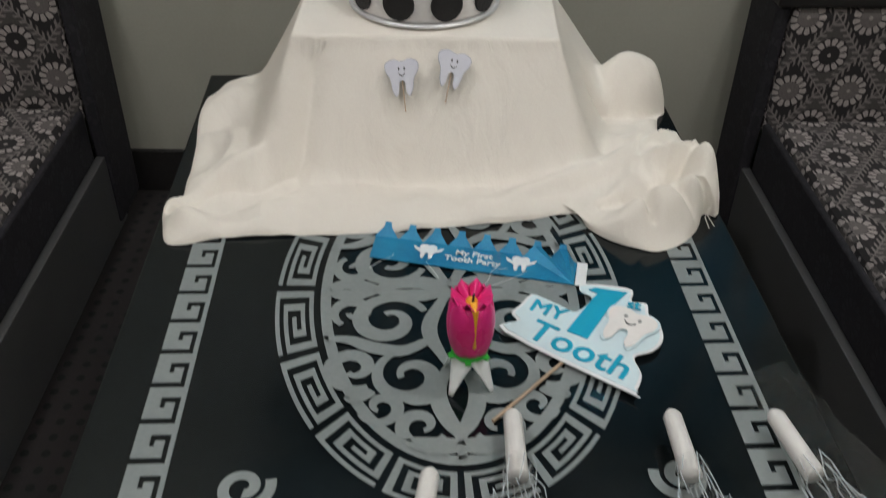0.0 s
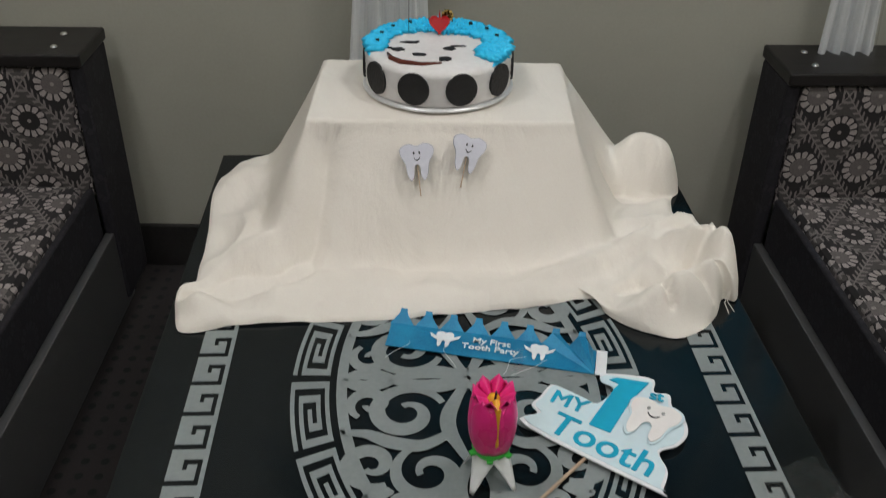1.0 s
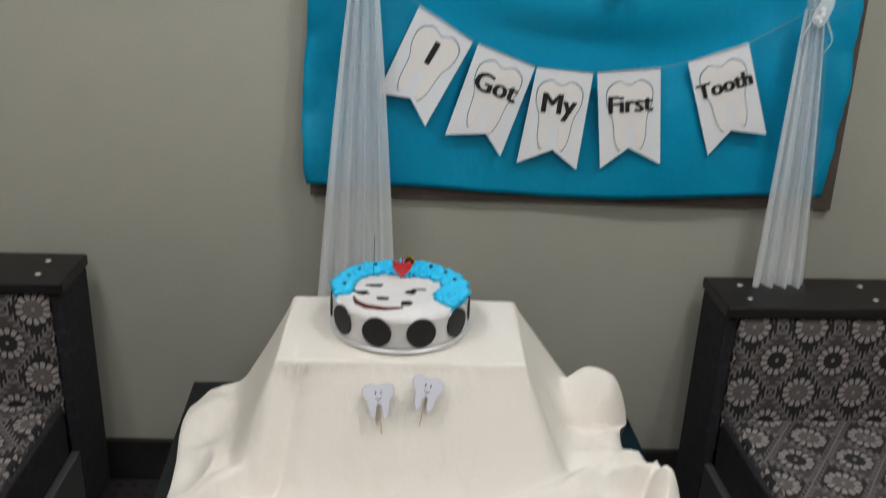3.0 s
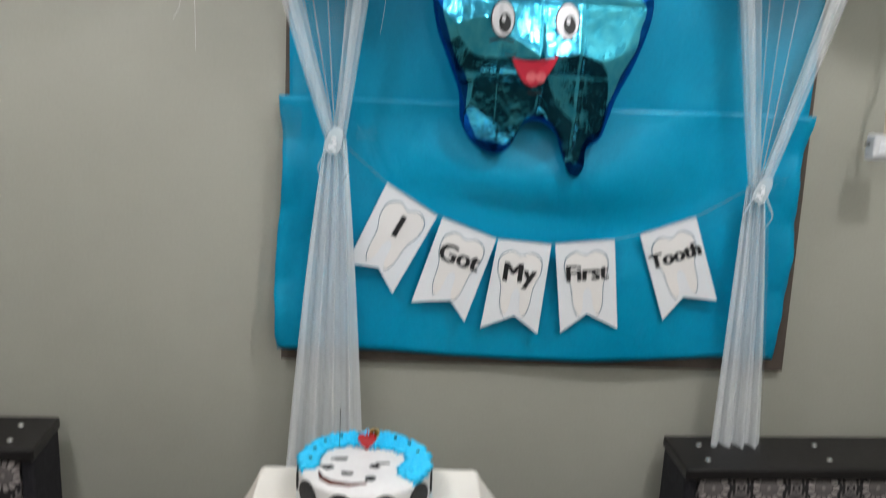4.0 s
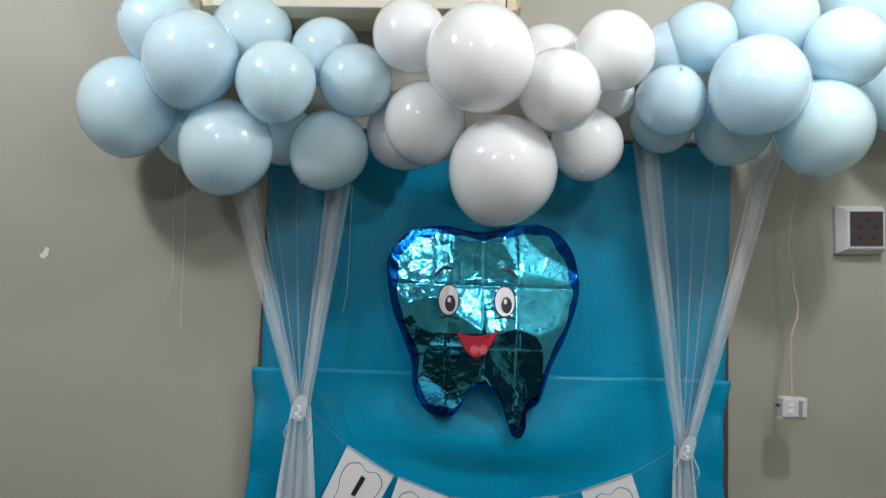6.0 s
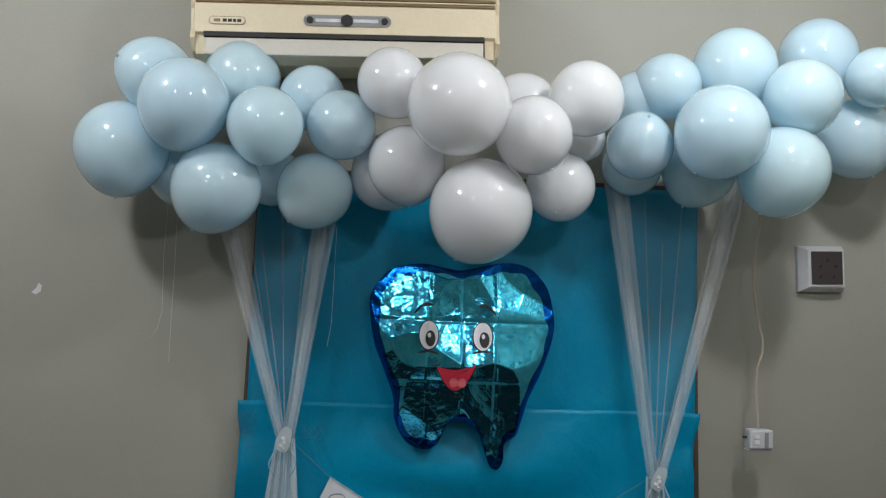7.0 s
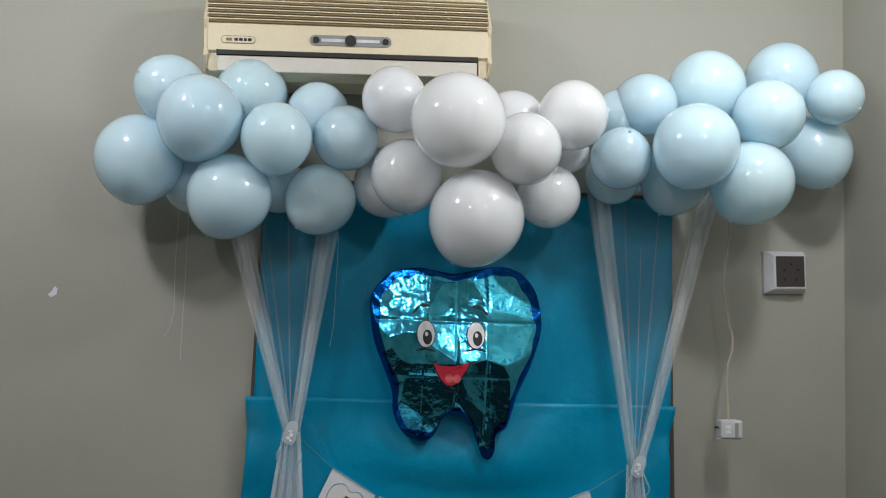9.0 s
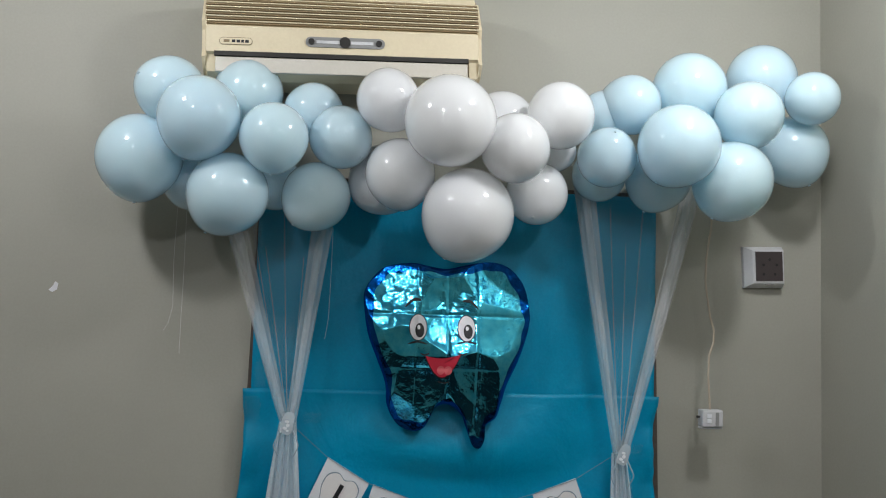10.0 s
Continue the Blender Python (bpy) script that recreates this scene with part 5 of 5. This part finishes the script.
    for tx in (-0.009, 0.011):
        decal("tongue", disc(u + 0.004 + tx, v - 0.042, 0.0105, 0.012, 18), TONGUE, 0.005)
    for ax, az, w, bow in ((-0.116, 1.541, 0.026, 0.007), (0.021, 1.545, 0.026, 0.007), (-0.096, 1.516, 0.012, -0.005), (0.008, 1.52, 0.013, -0.006), (-0.04, 1.44, 0.016, -0.004)):
        q = [(ax - cx - w + 2 * w * i / 8, az - cz + bow * math.sin(math.pi * i / 8)) for i in range(9)]
        decal("printed_line", q + [(x, z - 0.0026) for x, z in reversed(q)], INK, 0.002)
    for bx, tilt in ((-0.13, 0.5), (0.03, -0.5)):
        u2, v2 = facial(bx, 1.652)
        arc = [(u2 - 0.022 + 0.044 * i / 8, v2 + 0.012 * math.sin(math.pi * i / 8) + tilt * (i / 8 - 0.5) * 0.04) for i in range(9)]
        decal("brow", arc + [(x, z - 0.004) for x, z in reversed(arc)], INK, 0.002)


foil_balloon()

# ---- balloon garland ----
BALLOONS = [
    ("L", -0.780, -0.25, 2.164, 0.087),
    ("L", -0.853, -0.22, 1.996, 0.108),
    ("L", -0.699, -0.31, 2.088, 0.102),
    ("L", -0.595, -0.16, 2.192, 0.092),
    ("L", -0.627, -0.25, 1.909, 0.103),
    ("L", -0.515, -0.32, 2.046, 0.086),
    ("L", -0.421, -0.20, 2.141, 0.079),
    ("L", -0.349, -0.24, 2.072, 0.082),
    ("L", -0.405, -0.20, 1.919, 0.090),
    ("L", -0.516, -0.13, 1.958, 0.073),
    ("L", -0.738, -0.14, 1.952, 0.072),
    ("W", -0.233, -0.30, 2.164, 0.081),
    ("W", -0.088, -0.42, 2.092, 0.113),
    ("W", -0.021, -0.32, 1.876, 0.118),
    ("W", 0.081, -0.40, 2.038, 0.087),
    ("W", 0.214, -0.33, 2.144, 0.088),
    ("W", -0.192, -0.26, 1.982, 0.091),
    ("W", -0.226, -0.16, 1.979, 0.095),
    ("W", 0.097, -0.18, 2.155, 0.081),
    ("W", 0.182, -0.22, 1.954, 0.084),
    ("W", 0.245, -0.18, 2.080, 0.055),
    ("R", 0.447, -0.21, 2.216, 0.083),
    ("R", 0.607, -0.23, 2.264, 0.102),
    ("R", 0.845, -0.18, 2.322, 0.099),
    ("R", 0.944, -0.28, 2.250, 0.074),
    ("R", 0.732, -0.33, 2.177, 0.091),
    ("R", 0.525, -0.36, 2.078, 0.107),
    ("R", 0.363, -0.26, 2.054, 0.080),
    ("R", 0.696, -0.31, 2.003, 0.106),
    ("R", 0.951, -0.16, 2.125, 0.101),
    ("R", 0.380, -0.14, 2.028, 0.076),
    ("R", 0.539, -0.18, 2.022, 0.092),
    ("R", 0.384, -0.17, 2.191, 0.071),
]


def balloon(kind, x, y, z, r, i):
    white = kind == "W"
    ob = thing("balloon", (x, y, z), "glossy white latex balloon in the garland" if white else "glossy pale blue latex balloon in the garland", "balloon", "balloons of the garland")
    prof = []
    for k in range(29):
        a = math.pi * k / 28
        rr = math.sin(a)
        zz = -math.cos(a)
        if zz < 0:
            zz *= 1.0 + 0.10 * (-zz) ** 3
        prof.append((max(rr, 0.02) * r, zz * r))
    rnd = random.Random(i * 7 + 3)
    tilt = pose(0, 0, 0, rnd.uniform(-70, -25) if i % 3 else rnd.uniform(20, 60), rnd.uniform(-35, 35), rnd.uniform(0, 360))
    back = Matrix.Rotation(math.radians(rnd.uniform(35, 100)), 4, "X")
    material = WHITE_LATEX if white else BLUE_LATEX
    skin = part("skin", revolve(prof, 40), material, ob, "", True)
    skin.matrix_local = tilt @ back
    knot = part("knot", revolve([(0.0025, -0.004), (0.0045, -0.0035), (0.003, -0.001), (0.004, 0.003)], 12), material, ob, "", True)
    knot.matrix_local = tilt @ back @ Matrix.Translation((0, 0, -1.095 * r))


for i, b in enumerate(BALLOONS):
    balloon(*b, i)


# ---- air conditioner ----
def air_conditioner():
    ob = thing("air_conditioner", (-0.347, 0.0, 2.336), "yellowed cream wall air conditioner with a slatted grille", "air conditioner")
    ob.matrix_world = pose(-0.347, 0.0, 2.336, 0, -2.2, 0)
    W = 0.37
    prof = [(-0.001, -0.085), (-0.06, -0.105), (-0.16, -0.102), (-0.197, -0.088), (-0.205, -0.045), (-0.2165, -0.04), (-0.2165, 0.03), (-0.205, 0.032), (-0.195, 0.1), (-0.17, 0.142), (-0.13, 0.152), (-0.001, 0.152)]
    bm = prism(prof, 2 * W, "x", -W)
    bmesh.ops.bevel(bm, geom=[e for e in bm.edges if abs(e.verts[0].co.x - e.verts[1].co.x) < 1e-6 and abs(abs(e.verts[0].co.x) - W) < 1e-6], offset=0.012, segments=3, affect="EDGES")
    part("casing", bm, ACCREAM, ob, "yellowed cream plastic casing")
    # cream slats; the brown strips between them paint in the shade of the gaps
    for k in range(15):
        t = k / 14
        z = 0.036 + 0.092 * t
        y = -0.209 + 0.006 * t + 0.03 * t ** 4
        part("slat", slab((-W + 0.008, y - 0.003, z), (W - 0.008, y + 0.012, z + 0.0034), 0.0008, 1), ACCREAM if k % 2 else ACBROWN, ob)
    part("flap_gap", slab((-W + 0.032, -0.2172, -0.05), (W - 0.038, -0.2, -0.0385)), ACDARK, ob, "dark gap over the flap")
    flap = part("flap", slab((-W + 0.034, -0.212, -0.092), (W - 0.04, -0.2, -0.051), 0.003), ACFLAP, ob, "pale swing flap")
    part("side_joint", slab((W - 0.037, -0.2085, -0.086), (W - 0.0355, -0.2, 0.028)), ACBROWN, ob)
    def stadium(x0, x1, z, r):
        return [(x1 + r * math.cos(a), z + r * math.sin(a)) for a in [math.pi * (k / 8 - 0.5) for k in range(9)]] + [(x0 - r * math.cos(a), z - r * math.sin(a)) for a in [math.pi * (k / 8 - 0.5) for k in range(9)]]

    logo = part("badge", prism(stadium(-0.316, -0.25, -0.012, 0.0098), 0.002, "y", -0.2182), ACBROWN, ob, "small oval maker's badge")
    part("badge_face", prism(stadium(-0.316, -0.25, -0.012, 0.0082), 0.0008, "y", -0.2189), ACCREAM, logo)
    for x0, x1 in ((-0.314, -0.299), (-0.293, -0.284), (-0.281, -0.272), (-0.269, -0.262), (-0.259, -0.25)):
        part("badge_mark", slab((x0, -0.2196, -0.0158), (x1, -0.219, -0.0085)), ACBROWN if x0 < -0.3 else INK, logo)
    pan = part("indicator_panel", prism(stadium(-0.09, 0.092, -0.007, 0.0135), 0.003, "y", -0.2195), ACGREY, ob, "grey indicator strip")
    for x, r in ((-0.088, 0.008), (0.0, 0.0145), (0.09, 0.008)):
        part("knob", prism(disc(x, -0.007, r, r, 20), 0.004, "y", -0.2236), ACDARK, pan, "round dark button")
    part("strip", slab((-0.075, -0.2205, -0.011), (0.075, -0.2196, -0.003)), SILVERCARD, pan)


air_conditioner()


def wall_socket():
    ob = thing("wall_socket", (0.938, 0.0, 1.796), "white boxed wall socket with a dark brown face", "socket")
    ob.matrix_world = pose(0.938, 0.0, 1.796, 0, -2.0, 0)
    bm = bmesh.new()
    rim = [[bm.verts.new((sx * w + dx, y, sz * w)) for sx, sz in ((-1, -1), (1, -1), (1, 1), (-1, 1))] for w, dx, y in ((0.062, 0.0, -0.0006), (0.0615, 0.0, -0.014), (0.05, 0.006, -0.036), (0.047, 0.006, -0.038))]
    for a, b in zip(rim, rim[1:]):
        for k in range(4):
            bm.faces.new((a[k], a[(k + 1) % 4], b[(k + 1) % 4], b[k]))
    bm.faces.new(rim[0])
    bm.faces.new(list(reversed(rim[-1])))
    part("plate", bm, WHITEPLASTIC, ob, "bevelled white plastic surround")
    face = part("face", slab((-0.036, -0.041, -0.042), (0.05, -0.0385, 0.046), 0.0012), DARKPLASTIC, ob, "dark brown socket face")
    for x, z in ((0.008, 0.022), (-0.012, -0.022), (0.024, -0.022), (-0.012, 0.006), (0.03, 0.006)):
        part("hole", prism(disc(x, z, 0.0042, 0.0042, 10), 0.0008, "y", -0.0418), INK, face)
    part("maker_bar", slab((-0.006, -0.0345, -0.0535), (0.022, -0.033, -0.049)), ACGREY, ob)


wall_socket()


def hanging_plug():
    ob = thing("hanging_plug", (0.731, -0.105, 1.352), "white plastic plug hanging on a cream cord", "plug")
    part("plug_body", slab((-0.03, -0.02, -0.024), (0.032, 0.018, 0.025), 0.005), WHITEPLASTIC, ob, "white plastic plug")
    part("slot", slab((0.008, -0.0215, -0.02), (0.018, -0.0202, 0.018)), ACGREY, ob)
    for z0 in (-0.012, 0.002):
        part("rocker", slab((-0.018, -0.0225, z0), (-0.004, -0.0202, z0 + 0.011), 0.0015), PAPERWHITE, ob)
    part("flange", slab((-0.032, -0.012, -0.029), (0.034, 0.012, -0.0242), 0.002), WHITEPLASTIC, ob)
    part("pin", tube([(-0.03, 0, 0.004), (-0.04, 0, 0.004)], 0.003, 8), ACDARK, ob)
    pts = [(0.0, 0, 0.024), (-0.003, 0.0, 0.07), (-0.006, 0.0, 0.12), (-0.004, 0.0, 0.175), (0.009, 0.0, 0.215), (0.01, 0.0, 0.25), (-0.002, 0.0, 0.29), (-0.01, 0.0, 0.34), (-0.017, 0.0, 0.39), (-0.014, 0.0, 0.46), (-0.002, 0.002, 0.53), (0.006, 0.005, 0.6), (0.006, 0.01, 0.72)]
    curve = []
    for a, b in zip(pts, pts[1:]):
        for s in range(4):
            curve.append(tuple(Vector(a).lerp(Vector(b), s / 4)))
    part("cord", tube(curve + [pts[-1]], 0.0032, 8), CORD, ob, "cream flex")


hanging_plug()

chip = thing("paint_chip", (-1.1, -0.0012, 1.663), "small white chip in the wall paint", "paint chip")
part("fleck", prism([(-0.012, -0.008), (-0.002, -0.014), (0.01, -0.006), (0.012, 0.01), (0.004, 0.016), (-0.001, 0.004)], 0.0012, "y", 0.0), PAPERWHITE, chip)
for pts in (((-0.776, 1.9), (-0.779, 1.75), (-0.775, 1.62), (-0.785, 1.575), (-0.797, 1.555)), ((-0.752, 1.9), (-0.751, 1.7), (-0.752, 1.6), (-0.752, 1.496)), ((-0.355, 1.85), (-0.356, 1.7), (-0.358, 1.6), (-0.366, 1.545))):
    th = thing("balloon_thread", (pts[0][0], -0.06, pts[0][1]), "thin white thread hanging from the balloons", "thread")
    part("strand", tube([(x - pts[0][0], 0.0, z - pts[0][1]) for x, z in pts], 0.0004, 5), PAPERWHITE, th)
